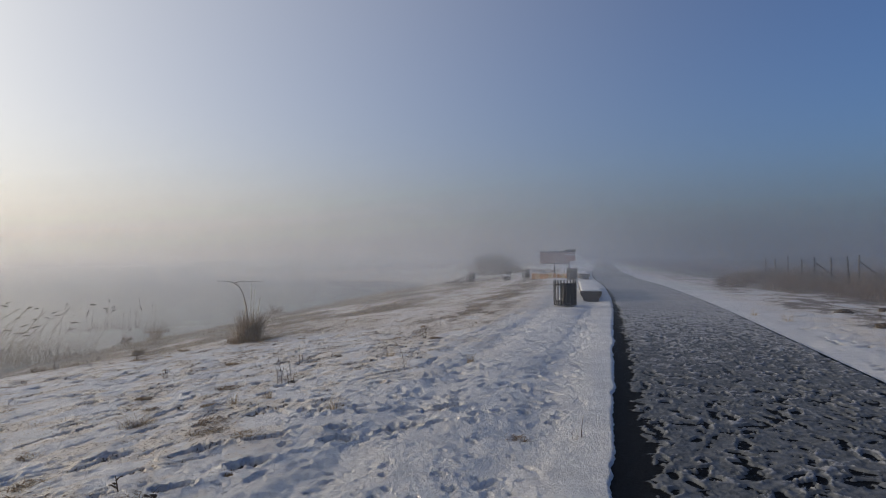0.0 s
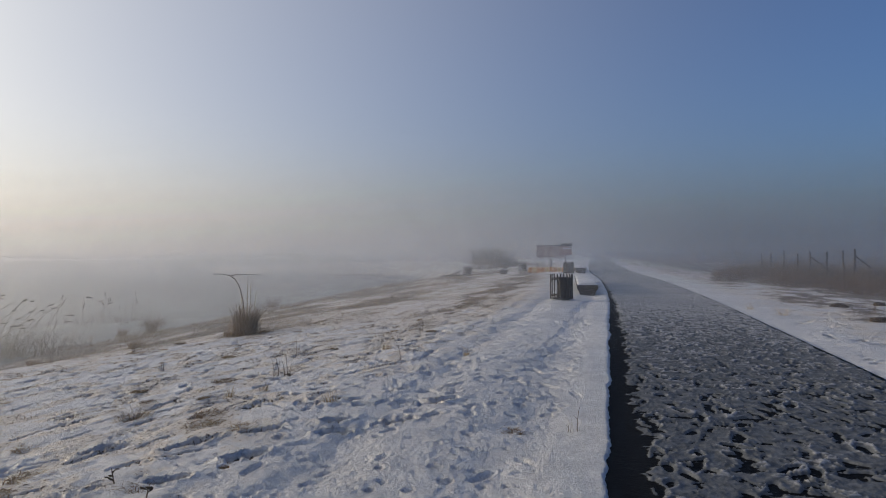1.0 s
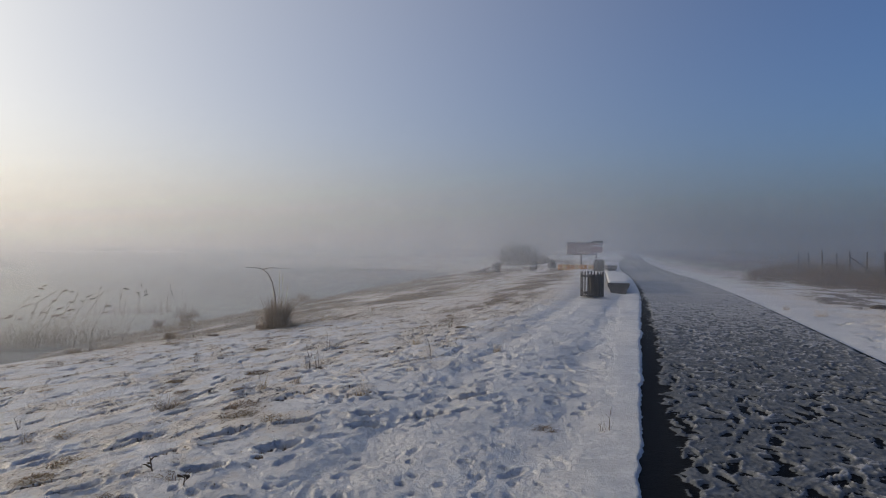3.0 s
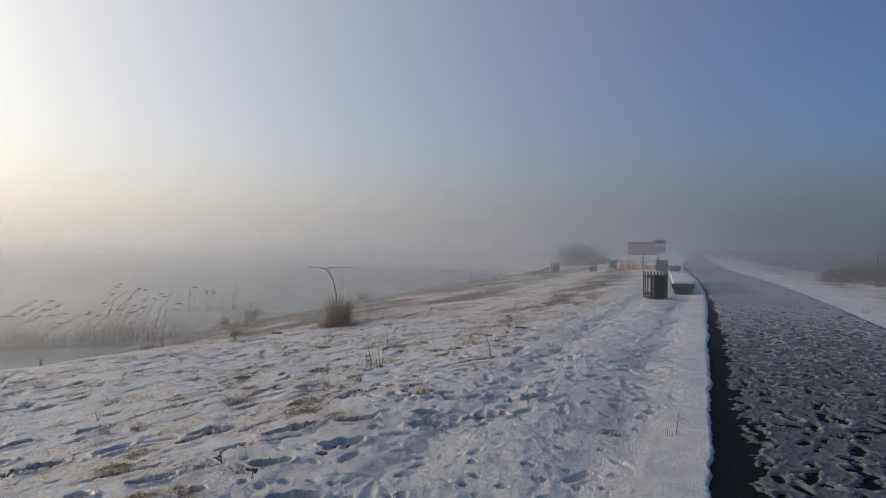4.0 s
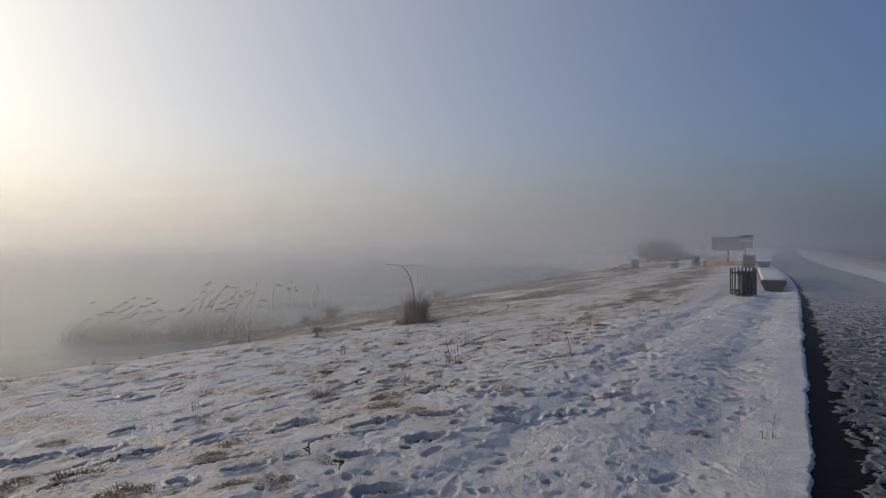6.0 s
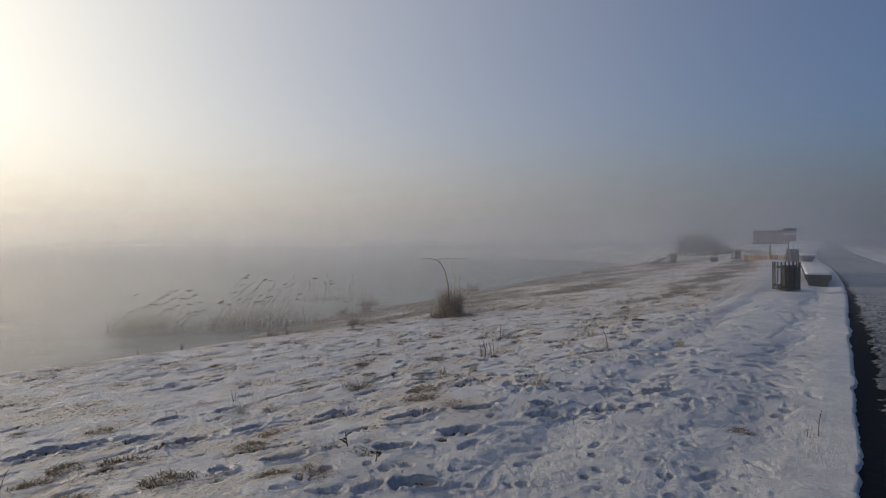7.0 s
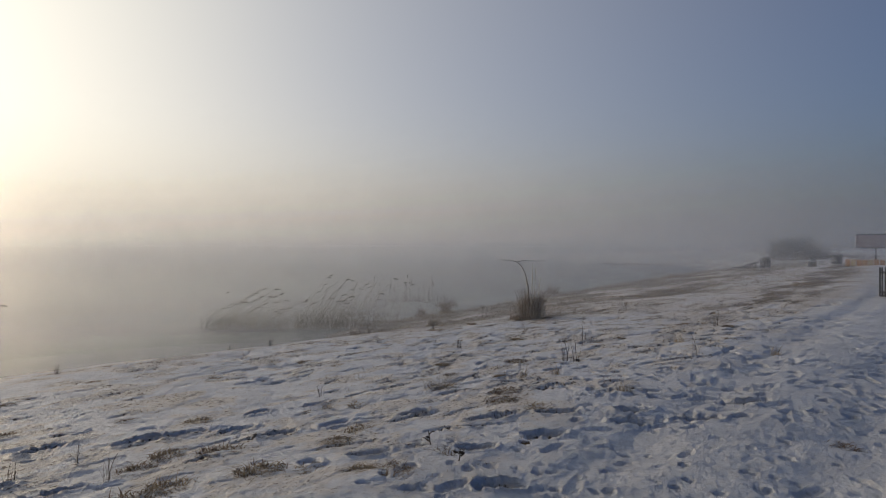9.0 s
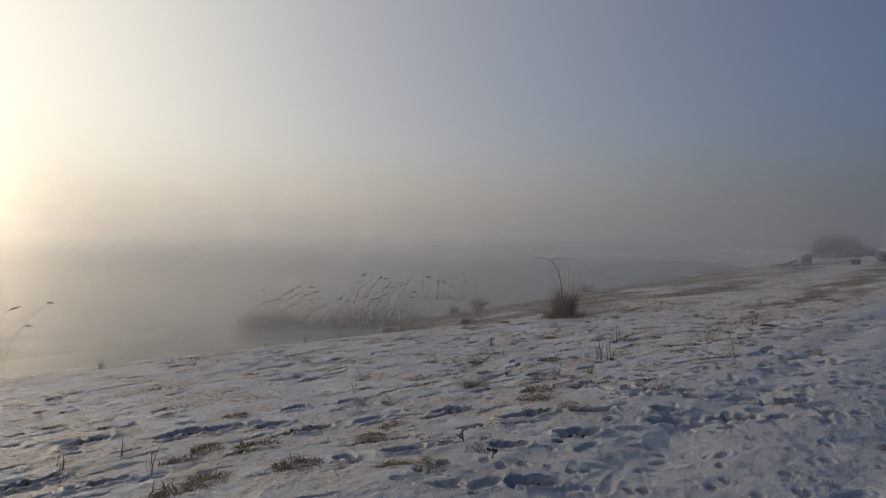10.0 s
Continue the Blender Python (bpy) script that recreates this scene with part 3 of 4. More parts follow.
def waste_bin(x, y, turn=0, label="dark round litter bin of upright slats on the snow"):
    ob = thing("litter_bin", x, y, label, "litter bin", "litter bins", turn=turn)
    R, H, n = 0.36, 0.80, 21
    slat = None
    for k in range(n):
        a = 2 * math.pi * k / n
        if slat is None:
            slat = part("slat", box_bm(0, 0, H / 2 + 0.03, 0.040, 0.022, H, 0.004), SLAT, ob)
            one = slat
        else:
            one = new("slat", slat.data)
            one.parent = ob
        lift = 0.003 * math.sin(k * 2.4)
        one.matrix_basis = Matrix.Rotation(a, 4, "Z") @ Matrix.Translation((0, -R, lift)) @ Matrix.Rotation(0.006 * math.sin(k * 5.1), 4, "Y")
    for z in (0.12, 0.66):
        bm = bmesh.new()
        for k in range(32):
            a = 2 * math.pi * k / 32
            for rr, zz in ((R - 0.013, z), (R - 0.022, z), (R - 0.022, z + 0.05), (R - 0.013, z + 0.05)):
                bm.verts.new((rr * math.cos(a), rr * math.sin(a), zz))
        bm.verts.ensure_lookup_table()
        for k in range(32):
            for j in range(4):
                i0, i1, j1 = 4 * k, 4 * ((k + 1) % 32), (j + 1) % 4
                bm.faces.new([bm.verts[i] for i in (i0 + j, i1 + j, i1 + j1, i0 + j1)])
        part("hoop", bm, STEEL, ob, "dark steel hoop inside the slats")
    bm = bmesh.new()
    bmesh.ops.create_cone(bm, segments=28, radius1=0.21, radius2=0.23, depth=0.66, cap_ends=False)
    bmesh.ops.translate(bm, verts=bm.verts, vec=(0.10, 0, 0.40))
    bmesh.ops.solidify(bm, geom=bm.faces[:], thickness=0.008)
    part("liner", bm, LINER, ob, "black inner bucket")
    bm = bmesh.new()
    bmesh.ops.create_cone(bm, segments=28, radius1=0.33, radius2=0.33, depth=0.03, cap_ends=True)
    bmesh.ops.translate(bm, verts=bm.verts, vec=(0, 0, 0.05))
    part("base", bm, STEEL, ob, "round base plate")
    return ob


first_bin = waste_bin(-1.54, 21.5)
FAR_BINS = ((-2.85, 46.8, 30), (-7.9, 60.5, 12), (-13.2, 60.5, 50), (-17.2, 80.0, 20))
for bx, by, turn in FAR_BINS:
    tagged(copy_thing(first_bin, pose(bx, by, ground_at(bx, by), 0, 0, turn)), "dark litter bin of upright slats, half lost in mist")


def long_bench(x0, y0, x1, y1):
    """A long low seat beside the path: a rounded overhanging top on a narrower foot, under snow."""
    length, turn = math.hypot(x1 - x0, y1 - y0), -math.degrees(math.atan2(x1 - x0, y1 - y0))
    ob = thing("long_bench", x0, y0, "long low dark bench with snow lying on top", "bench", "benches along the path", turn=turn)

    def bar(profile, wobble=0.0, seed=1):
        g = np.random.default_rng(seed)
        bm, rings = bmesh.new(), []
        n = 60 if wobble else 10
        for i in range(n + 1):
            f = i / n
            k = 0.9 if wobble and i in (0, n) else 1.0
            rings.append([bm.verts.new((px * k + (g.normal(0, wobble)), f * length, pz + (g.normal(0, wobble) if pz > 0.42 else 0))) for px, pz in profile])
        for a, b in zip(rings, rings[1:]):
            for j in range(len(profile)):
                bm.faces.new((a[j], a[(j + 1) % len(profile)], b[(j + 1) % len(profile)], b[j]))
        bm.faces.new(rings[0][::-1])
        bm.faces.new(rings[-1])
        bmesh.ops.recalc_face_normals(bm, faces=bm.faces)
        return bm

    part("foot", bar([(-0.27, -0.05), (0.27, -0.05), (0.29, 0.2), (-0.29, 0.2)]), WOOD, ob, "narrower dark foot")
    part("seat", bar([(-0.30, 0.15), (0.30, 0.15), (0.37, 0.24), (0.39, 0.33), (0.37, 0.385), (-0.37, 0.385), (-0.39, 0.33), (-0.37, 0.24)]), WOOD, ob, "rounded overhanging seat")
    part("snow_cap", bar([(-0.36, 0.38), (0.36, 0.38), (0.365, 0.40), (0.31, 0.435), (0.0, 0.445), (-0.31, 0.435), (-0.365, 0.40)], 0.006), CAP, ob, "snow lying along the seat")
    return ob


long_bench(-0.80, 24.3, -1.42, 34.5)
long_bench(-2.05, 49.0, -3.0, 58.0)


def info_board(x, y):
    ob = thing("information_board", x, y, "brown information board on a timber post, faded by mist", "sign", turn=8)
    ob.scale = (1.35, 1.35, 1.35)
    part("post", box_bm(0, 0, 0.35, 0.1, 0.1, 0.8), WOOD, ob)
    part("panel", box_bm(-0.05, -0.02, 1.24, 2.2, 0.06, 0.86, 0.012), BOARD, ob, "wide brown panel")
    part("rail", box_bm(-0.05, -0.02, 1.71, 2.3, 0.12, 0.06), WOOD, ob, "rail along the top of the panel")
    part("rail", box_bm(-0.05, -0.02, 0.78, 2.3, 0.09, 0.06), WOOD, ob, "rail under the panel")
    return ob


info_board(-6.25, 71.8)


def sign_post(x, y):
    ob = thing("sign_post", x, y, "post with a dark plate above a pale reddish plate", "sign", turn=5)
    ob.scale = (1.15, 1.15, 1.15)
    part("post", rod_bm((0, 0, -0.1), (0, 0, 2.0), 0.045, 0.045, 10), STEEL, ob)
    part("upper_plate", box_bm(0.08, -0.06, 1.92, 0.88, 0.03, 0.22, 0.006), WOOD, ob, "dark upper plate")
    part("lower_plate", box_bm(0.08, -0.06, 1.42, 0.82, 0.03, 0.66, 0.006), plain("pale_red_plate", (0.42, 0.27, 0.25), 0.5, 0.2, 4), ob, "pale reddish lower plate")
    part("white_band", box_bm(0.08, -0.082, 1.62, 0.78, 0.008, 0.12, 0.0), CAP, ob, "white band across the plate")
    return ob


sign_post(-3.95, 60.7)


def barrier_row(x, y, turn):
    ob = thing("low_barrier", x, y, "low row of rounded orange and yellow barrier panels", "barrier", turn=turn)
    n, pitch = 9, 0.325
    for k in range(n):
        bm = box_bm(k * pitch, 0.02 * math.sin(k * 2.1), 0.24, pitch - 0.03, 0.09, 0.50 + 0.03 * math.sin(k * 1.7), 0.035)
        part("panel", bm, YELLOW if k % 3 == 1 else ORANGE, ob)
    part("foot_rail", box_bm((n - 1) * pitch / 2, 0, 0.03, n * pitch, 0.16, 0.07), WOOD, ob, "dark rail at the foot")
    return ob


barrier_row(-6.1, 51.4, 0)


def stone_block(x, y, sx, sy, sz, label):
    ob = thing("stone_block", x, y, label, "stone block", turn=10)
    bm = box_bm(0, 0, sz / 2 - 0.04, sx, sy, sz + 0.08, 0.05, 0.94)
    part("block", bm, WOOD, ob)
    part("snow_cap", box_bm(0, 0, sz + 0.02, sx * 0.95, sy * 0.95, 0.06, 0.025), CAP, ob, "thin cap of snow")
    return ob


stone_block(-8.95, 56.0, 0.62, 0.6, 0.42, "dark stone block with a cap of snow")
stone_block(-11.2, 71.0, 0.55, 0.5, 0.75, "dark upright block, faint in the mist")


def timber_heap(x, y):
    """Leaning beams and a low mound near the water."""
    ob = thing("timber_frame", x, y, "collapsed frame of pale beams by the shore", "timber")
    for p, q in (((-0.9, 0, 0.0), (0.5, 0.1, 0.55)), ((-0.5, 0.3, 0.0), (0.8, 0.2, 0.6)), ((-1.4, 0.1, 0.1), (0.9, 0.1, 0.12)), ((0.6, 0, 0.0), (0.65, 0, 0.62)), ((0.2, 0.4, 0), (0.25, 0.4, 0.5))):
        part("beam", rod_bm(p, q, 0.05, 0.045, 6), WOOD, ob)
    return ob


timber_heap(-15.0, 62.5)

# ---- fence and dry reeds beyond the path ----


def fence():
    ob = thing("fence", 13.6, 43.8, "old fence of bare wooden posts among dry reeds", "fence", z=0)
    c, s = math.cos(radians(14.42)), math.sin(radians(14.42))
    g = np.random.default_rng(3)
    for k, (zc, h, brace) in enumerate(((38.1, 2.05, 1), (39.0, 1.95, 0), (40.8, 1.9, 0), (42.6, 1.9, 1), (44.1, 1.75, 0), (45.9, 1.95, 0), (47.6, 1.75, 0), (49.1, 1.75, 0))):
        x, y = 24.1 * c - zc * s, 24.1 * s + zc * c
        z = ground_at(x, y)
        lean = g.normal(0, 0.03)
        ox, oy = x - 13.6, y - 43.8
        post = part("post", rod_bm((ox, oy, z - 0.2), (ox + lean, oy, z + h), 0.075 if brace else 0.06, 0.05, 8), WOOD, ob)
        if brace:
            part("brace", rod_bm((ox + 0.02, oy - 0.05, z + h - 0.35), (ox + 1.45, oy - 0.5, z + 0.3), 0.05, 0.045, 7), WOOD, ob, "slanting brace against the post")
    return ob


fence()


def scatter_blades(name, seed, count, spot, height, label, mat, width=0.006, wind=(0.35, 0.05), lean=0.4, clump=6, spread=0.10, steps=2, flat=0.0):
    """Many blades over an area: spot(g) gives a place or None."""
    g = np.random.default_rng(seed)
    V, F = [], []
    while len(F) < count * steps:
        at = spot(g)
        if at is None:
            continue
        x, y, k = at
        z = max(surface_at(x, y), LAKE_Z - 0.05)
        v, f = blades(int(g.integers(1 << 30)), clump, spread, height * k * g.uniform(0.6, 1.15), lean, width * (0.3 + 0.045 * math.hypot(x, y)), wind, flat, steps)
        o = len(V)
        V += [(a + x, b + y, c + z) for a, b, c in v]
        F += [tuple(i + o for i in q) for q in f]
    ob = mesh_part(name, (V, F), mat)
    return tagged(ob, label, "grass", kind="stuff")


def shore_spot(g):
    y = 14 + 50 * g.random() ** 1.5
    x = float(edge_x(np.array([y]))[0]) - g.uniform(7, 19)
    k = float(grass_share(np.array([x]), np.array([y]))[0])
    return (x, y, 0.6 + 0.6 * g.random()) if g.random() < k ** 2 and k > 0.3 and ground_at(x, y) > LAKE_Z - 0.1 else None


def band_spot(g):
    y = 3 + 45 * g.random() ** 1.2
    x = -1.5 - 11 * g.random()
    k = float(grass_share(np.array([x]), np.array([y]))[0])
    return (x, y, 0.7 + 0.5 * g.random()) if math.hypot(x, y) > 7.5 and g.random() < k and k > 0.24 else None


def right_spot(g):
    """The reed belt: its front edge bends away from the path."""
    y = g.uniform(24, 70)
    front = np.interp(y, [24, 26.3, 28.6, 31, 34.6, 38.5, 50, 70], [9.9, 9.4, 8.8, 7.9, 7.0, 5.5, 7.5, 12])
    x = front + 14 * g.random() ** 1.4
    k = float(fbm(np.array([x * 0.5]), np.array([y * 0.4]), 3)[0])
    return (x, y, (0.5 + 0.55 * min(1.0, (x - front) / 3)) * (0.85 + 0.6 * k)) if g.random() < 0.6 + 0.7 * k else None


scatter_blades("shore_grass", 11, 14000, shore_spot, 0.19, "flattened pale brown grass along the frozen shore", plain("dull_straw", (0.30, 0.235, 0.16), 0.9, 0.5, 30), spread=0.3, clump=10, lean=1.0, flat=0.35, width=0.0065)
scatter_blades("slope_grass", 12, 13000, band_spot, 0.13, "short straw-coloured grass poking through snow", STRAW, spread=0.14, clump=7, lean=1.2, width=0.0045, flat=0.45)
scatter_blades("dry_reeds", 13, 26000, right_spot, 1.05, "belt of dry brown reeds and grass", DULL_REED, spread=0.4, clump=6, lean=0.4, width=0.0026)


scatter_blades("tall_reeds", 15, 1500, right_spot, 1.55, "sparse taller reed stalks above the dry belt", DULL_REED, spread=0.6, clump=2, lean=0.2, width=0.0022)


def tip_spot(g):
    """Sparse blades over the near slope, none on the trodden snow."""
    y, x = 1.0 + 9.5 * g.random(), -2.6 - 7.5 * g.random()
    r = math.hypot(x, y)
    k = float(fbm(np.array([x * 1.7]), np.array([y * 1.7]), 3)[0])
    return (x, y, 0.5 + 0.7 * g.random()) if 2.6 < r < 10 and g.random() < 0.35 + 0.6 * k else None


scatter_blades("grass_tips", 14, 5200, tip_spot, 0.075, "thin dead grass blades poking through the crust", STRAW, spread=0.06, clump=4, lean=1.1, width=0.0036, flat=0.3)

# ---- tufts and weeds on the slope ----
TUFTS = ((-3.92, 5.76, 1.2), (-3.70, 5.38, 1.4), (-3.22, 5.26, 1.0), (-3.12, 3.76, 0.9), (-4.20, 3.91, 1.0), (-4.07, 3.53, 0.9), (-4.72, 2.86, 1.3),
         (-3.95, 2.71, 1.2), (-5.05, 2.63, 1.0), (-5.09, 7.87, 1.2), (-3.32, 3.04, 0.8), (-3.67, 2.92, 0.8), (-4.16, 1.94, 1.4), (-4.23, 2.18, 1.2),
         (-5.42, 1.41, 1.5), (-4.91, 2.32, 1.1), (-4.43, 4.29, 0.8), (-6.02, 3.47, 1.0), (-0.89, 5.74, 0.9), (-10.31, 12.46, 1.6))


def tuft(k, x, y, size):
    g = np.random.default_rng(100 + k)
    ob = thing("grass_tuft", x, y, "low tuft of dead straw-coloured grass in snow", "grass tuft", "tufts on the slope", turn=float(g.uniform(0, 360)))
    mesh_part("crown", blades(200 + k, 100, 0.10 * size, 0.09 * size, 1.5, 0.0038, (0.25, 0.2), 0.6, 4, stray=2.0), STRAW if k % 3 else BROWN, ob)
    mesh_part("skirt", blades(300 + k, 170, 0.13 * size, 0.07 * size, 1.8, 0.005, (0.3, 0.2), 0.7, 4, stray=2.0), BROWN, ob, "matted darker blades")
    return ob


for k, (x, y, size) in enumerate(TUFTS):
    tuft(k, x, y, size * 1.2)
for k in range(64):
    tuft(40 + k, -2.8 - 8.5 * random.random(), 2.2 + 15 * random.random() ** 1.2, 0.45 + 0.75 * random.random())


def weed(k, x, y, height, stems, spread=0.05, heads=True, label="dry leafless weed stalks standing in the snow"):
    g = np.random.default_rng(400 + k)
    ob = thing("dry_weed", x, y, label, "weed", "weeds on the slope")
    for j in range(stems):
        a, h = g.uniform(0, 2 * math.pi), height * g.uniform(0.55, 1.0)
        bx, by = spread * math.cos(a) * g.random(), spread * math.sin(a) * g.random()
        lx, ly = g.normal(0, 0.12) * h, g.normal(0, 0.12) * h
        tube = bmesh.new()
        rings = []
        for f in (0, 0.35, 0.7, 1.0):
            r = 0.0045 * (1 - 0.6 * f)
            cx, cy = bx + lx * f * f, by + ly * f * f
            rings.append([tube.verts.new((cx + r * math.cos(t), cy + r * math.sin(t), h * f - 0.03)) for t in (0, 2.1, 4.2)])
        for p, q in zip(rings, rings[1:]):
            for i in range(3):
                tube.faces.new((p[i], p[(i + 1) % 3], q[(i + 1) % 3], q[i]))
        for s in range(3 if heads else 1):
            f = 0.55 + 0.2 * s
            b = Vector((bx + lx * f * f, by + ly * f * f, h * f - 0.03))
            e = b + Vector((g.normal(0, 0.06), g.normal(0, 0.06), 0.06)) * (h / 0.4)
            w = Vector((0.0025, 0.0015, 0))
            vs = [tube.verts.new(v) for v in (b - w, b + w, e + w * 0.5, e - w * 0.5)]
            tube.faces.new(vs)
        part("stem", tube, WEED, ob)
    if heads:
        mesh_part("side_growth", blades(500 + k, 7 * stems, spread, height * 0.95, 0.35, 0.0016, (0.05, 0.05), 0, 3), WEED, ob, "thin side shoots")
    return ob


WEEDS = ((-4.43, 8.07, 0.42, 2), (-4.30, 8.09, 0.36, 2), (-2.92, 8.89, 0.32, 1), (-0.30, 5.85, 0.24, 1), (-0.36, 5.83, 0.12, 1), (-5.87, 4.89, 0.25, 1),
          (-5.51, 1.67, 0.2, 3), (-5.58, 2.13, 0.25, 1), (-4.85, 2.08, 0.3, 2), (-7.3, 9.4, 0.25, 3),
         (-5.4, 10.6, 0.3, 2), (-3.9, 13.2, 0.3, 3), (-12.6, 9.2, 0.22, 4), (-12.9, 8.3, 0.2, 2), (-12.4, 4.6, 0.22, 4), (-12.2, 12.0, 0.3, 5), (-10.8, 12.9, 0.35, 4), (6.6, 19.0, 0.25, 3), (5.0, 21.5, 0.25, 2))
for k, (x, y, h, n) in enumerate(WEEDS):
    weed(k, x, y, h, n)


def twiggy_bush(x, y):
    ob = thing("twiggy_plant", x, y, "small round plant of fine bare twigs", "plant")
    mesh_part("crown", blades(71, 80, 0.10, 0.25, 0.9, 0.0018, (0.1, 0.0), 0.1, 4), WEED, ob)
    mesh_part("outer_crown", blades(72, 320, 0.17, 0.21, 0.8, 0.0015, (0.1, 0.0), 0.1, 3), REED, ob, "paler hair-fine twigs")
    return ob


twiggy_bush(-4.79, 5.72)


def pale_weed(k, x, y, height, spread):
    ob = thing("pale_weed", x, y, "feathery pale dead weed standing in snow", "weed", "weeds on the slope")
    mesh_part("crown", blades(760 + k, 34, spread, height, 0.45, 0.0018, (0.05, 0.0), 0.0, 4), STRAW, ob)
    mesh_part("foliage", blades(780 + k, 60, spread * 1.3, height * 0.6, 0.7, 0.0015, (0.05, 0.0), 0.1, 3), REED, ob, "hair-fine side shoots")
    return ob


for k, (x, y, h, w) in enumerate(((-2.83, 6.29, 0.24, 0.05), (-4.20, 6.55, 0.22, 0.06), (-3.95, 6.9, 0.18, 0.04), (-2.1, 9.6, 0.2, 0.05), (-5.2, 4.4, 0.16, 0.04), (-3.6, 10.2, 0.24, 0.06), (4.1, 17.6, 0.36, 0.16), (3.7, 19.2, 0.25, 0.1))):
    pale_weed(k, x, y, h, w)


def dead_leaf(x, y, height, seed):
    """A withered curled dock leaf on a short stalk."""
    g = np.random.default_rng(seed)
    ob = thing("withered_leaf", x, y, "dark withered plant with curled leaves in snow", "plant", turn=float(g.uniform(0, 360)))
    part("stalk", rod_bm((0, 0, -0.03), (0.03, 0.0, height), 0.006, 0.003, 5), WEED, ob)
    for k in range(3):
        bm = bmesh.new()
        rows = []
        for i in range(6):
            f = i / 5
            w = 0.022 * math.sin(math.pi * min(1, f * 0.9 + 0.08)) + 0.002
            a = 0.8 * k + 1.2 * f
            c = Vector((0.03 + 0.05 * f * math.cos(2 * k), 0.05 * f * math.sin(2 * k), height * (0.3 + 0.2 * k) + 0.07 * f - 0.05 * f * f))
            d = Vector((math.cos(a), math.sin(a), 0.4)) * w
            rows.append((bm.verts.new(c - d), bm.verts.new(c + Vector((0, 0, 0.006))), bm.verts.new(c + d)))
        for p, q in zip(rows, rows[1:]):
            bm.faces.new((p[0], p[1], q[1], q[0]))
            bm.faces.new((p[1], p[2], q[2], q[1]))
        bmesh.ops.solidify(bm, geom=bm.faces[:], thickness=0.002)
        part("leaf", bm, WEED, ob)
    return ob


dead_leaf(-3.36, 3.84, 0.13, 1)
dead_leaf(-2.91, 3.59, 0.06, 2)


EARTH = plain("dark_earth", (0.06, 0.047, 0.036), 0.95, 0.5, 14)


def clod(x, y, size, seed):
    bm = bmesh.new()
    bmesh.ops.create_icosphere(bm, subdivisions=3, radius=1)
    for v in bm.verts:
        n = noise.fractal(v.co * 1.7 + Vector((seed, 0, 0)), 1.0, 2.0, 4)
        v.co = Vector((v.co.x * size, v.co.y * size * 0.8, v.co.z * size * 0.42 + size * 0.1)) * (1 + 0.35 * n)
    ob = thing("earth_clod", x, y, "dark clod of earth with matted grass on snow", "clod", turn=30 * seed)
    part("lump", bm, EARTH, ob)
    mesh_part("matted_blades", blades(820 + seed, 150, size * 0.9, size * 0.7, 1.4, 0.006, (0.2, 0.0), 0.4, 3, stray=2.0), BROWN, ob, "dead grass hanging over the clod")
    return ob


clod(6.15, 20.2, 0.22, 1)
clod(5.75, 16.3, 0.20, 2)
clod(7.6, 21.5, 0.18, 3)

# ---- shore: tussock and reeds ----
TUSSOCK_AT = (-9.75, 16.0)


def tube_bm(points, radius, sides=5):
    """A tapering stem along a run of points."""
    bm, rings = bmesh.new(), []
    pts = [Vector(p) for p in points]
    for i, c in enumerate(pts):
        d = (pts[min(i + 1, len(pts) - 1)] - pts[max(i - 1, 0)]).normalized()
        u = d.cross(Vector((0, 1, 0.02))).normalized()
        w = d.cross(u)
        r = radius * (1 - 0.6 * i / (len(pts) - 1))
        rings.append([bm.verts.new(c + (u * math.cos(k * 2 * math.pi / sides) + w * math.sin(k * 2 * math.pi / sides)) * r) for k in range(sides)])
    for p, q in zip(rings, rings[1:]):
        for i in range(sides):
            bm.faces.new((p[i], p[(i + 1) % sides], q[(i + 1) % sides], q[i]))
    bm.faces.new(rings[-1])
    return bm


def tussock(x, y):
    ob = thing("reed_tussock", x, y, "tall brown tussock with one bent bare stalk", "tussock", turn=31)
    mesh_part("crown", blades(31, 620, 0.30, 0.98, 0.42, 0.006, (0.16, 0.0), 0.05, 4, stray=1.2), BROWN, ob, "dense upright brown blades")
    mesh_part("pale_crown", blades(32, 260, 0.42, 0.72, 0.7, 0.005, (-0.2, 0.0), 0.1, 4, stray=1.4), REED, ob, "paler outer blades")
    mesh_part("skirt", blades(33, 700, 0.58, 0.42, 1.5, 0.006, (0.6, 0.0), 0.5, 4), BROWN, ob, "blades drooping to the ground")
    arch = [(0.0, 0, 0), (-0.02, 0, 0.5), (-0.06, 0, 0.95), (-0.14, 0, 1.3), (-0.26, 0, 1.53), (-0.42, 0, 1.64), (-0.62, 0, 1.68), (-0.84, 0, 1.68)]
    part("stalk", tube_bm(arch, 0.018), PLUME, ob, "long bare stalk bent over at the top")
    for px, h, bend in ((0.12, 1.45, 0.03), (0.2, 1.2, 0.10), (-0.05, 1.25, -0.08), (0.05, 1.6, 0.02)):
        part("stalk", tube_bm([(px + bend * f * f, 0.03, h * f) for f in (0, 0.3, 0.6, 0.8, 1)], 0.010), REED, ob)
    part("leaf", tube_bm([(-0.40, 0, 1.62), (-0.2, 0.01, 1.67), (0.1, 0.02, 1.655), (0.42, 0.03, 1.66)], 0.013), PLUME, ob, "level dark leaf blown out from the stalk")
    return ob


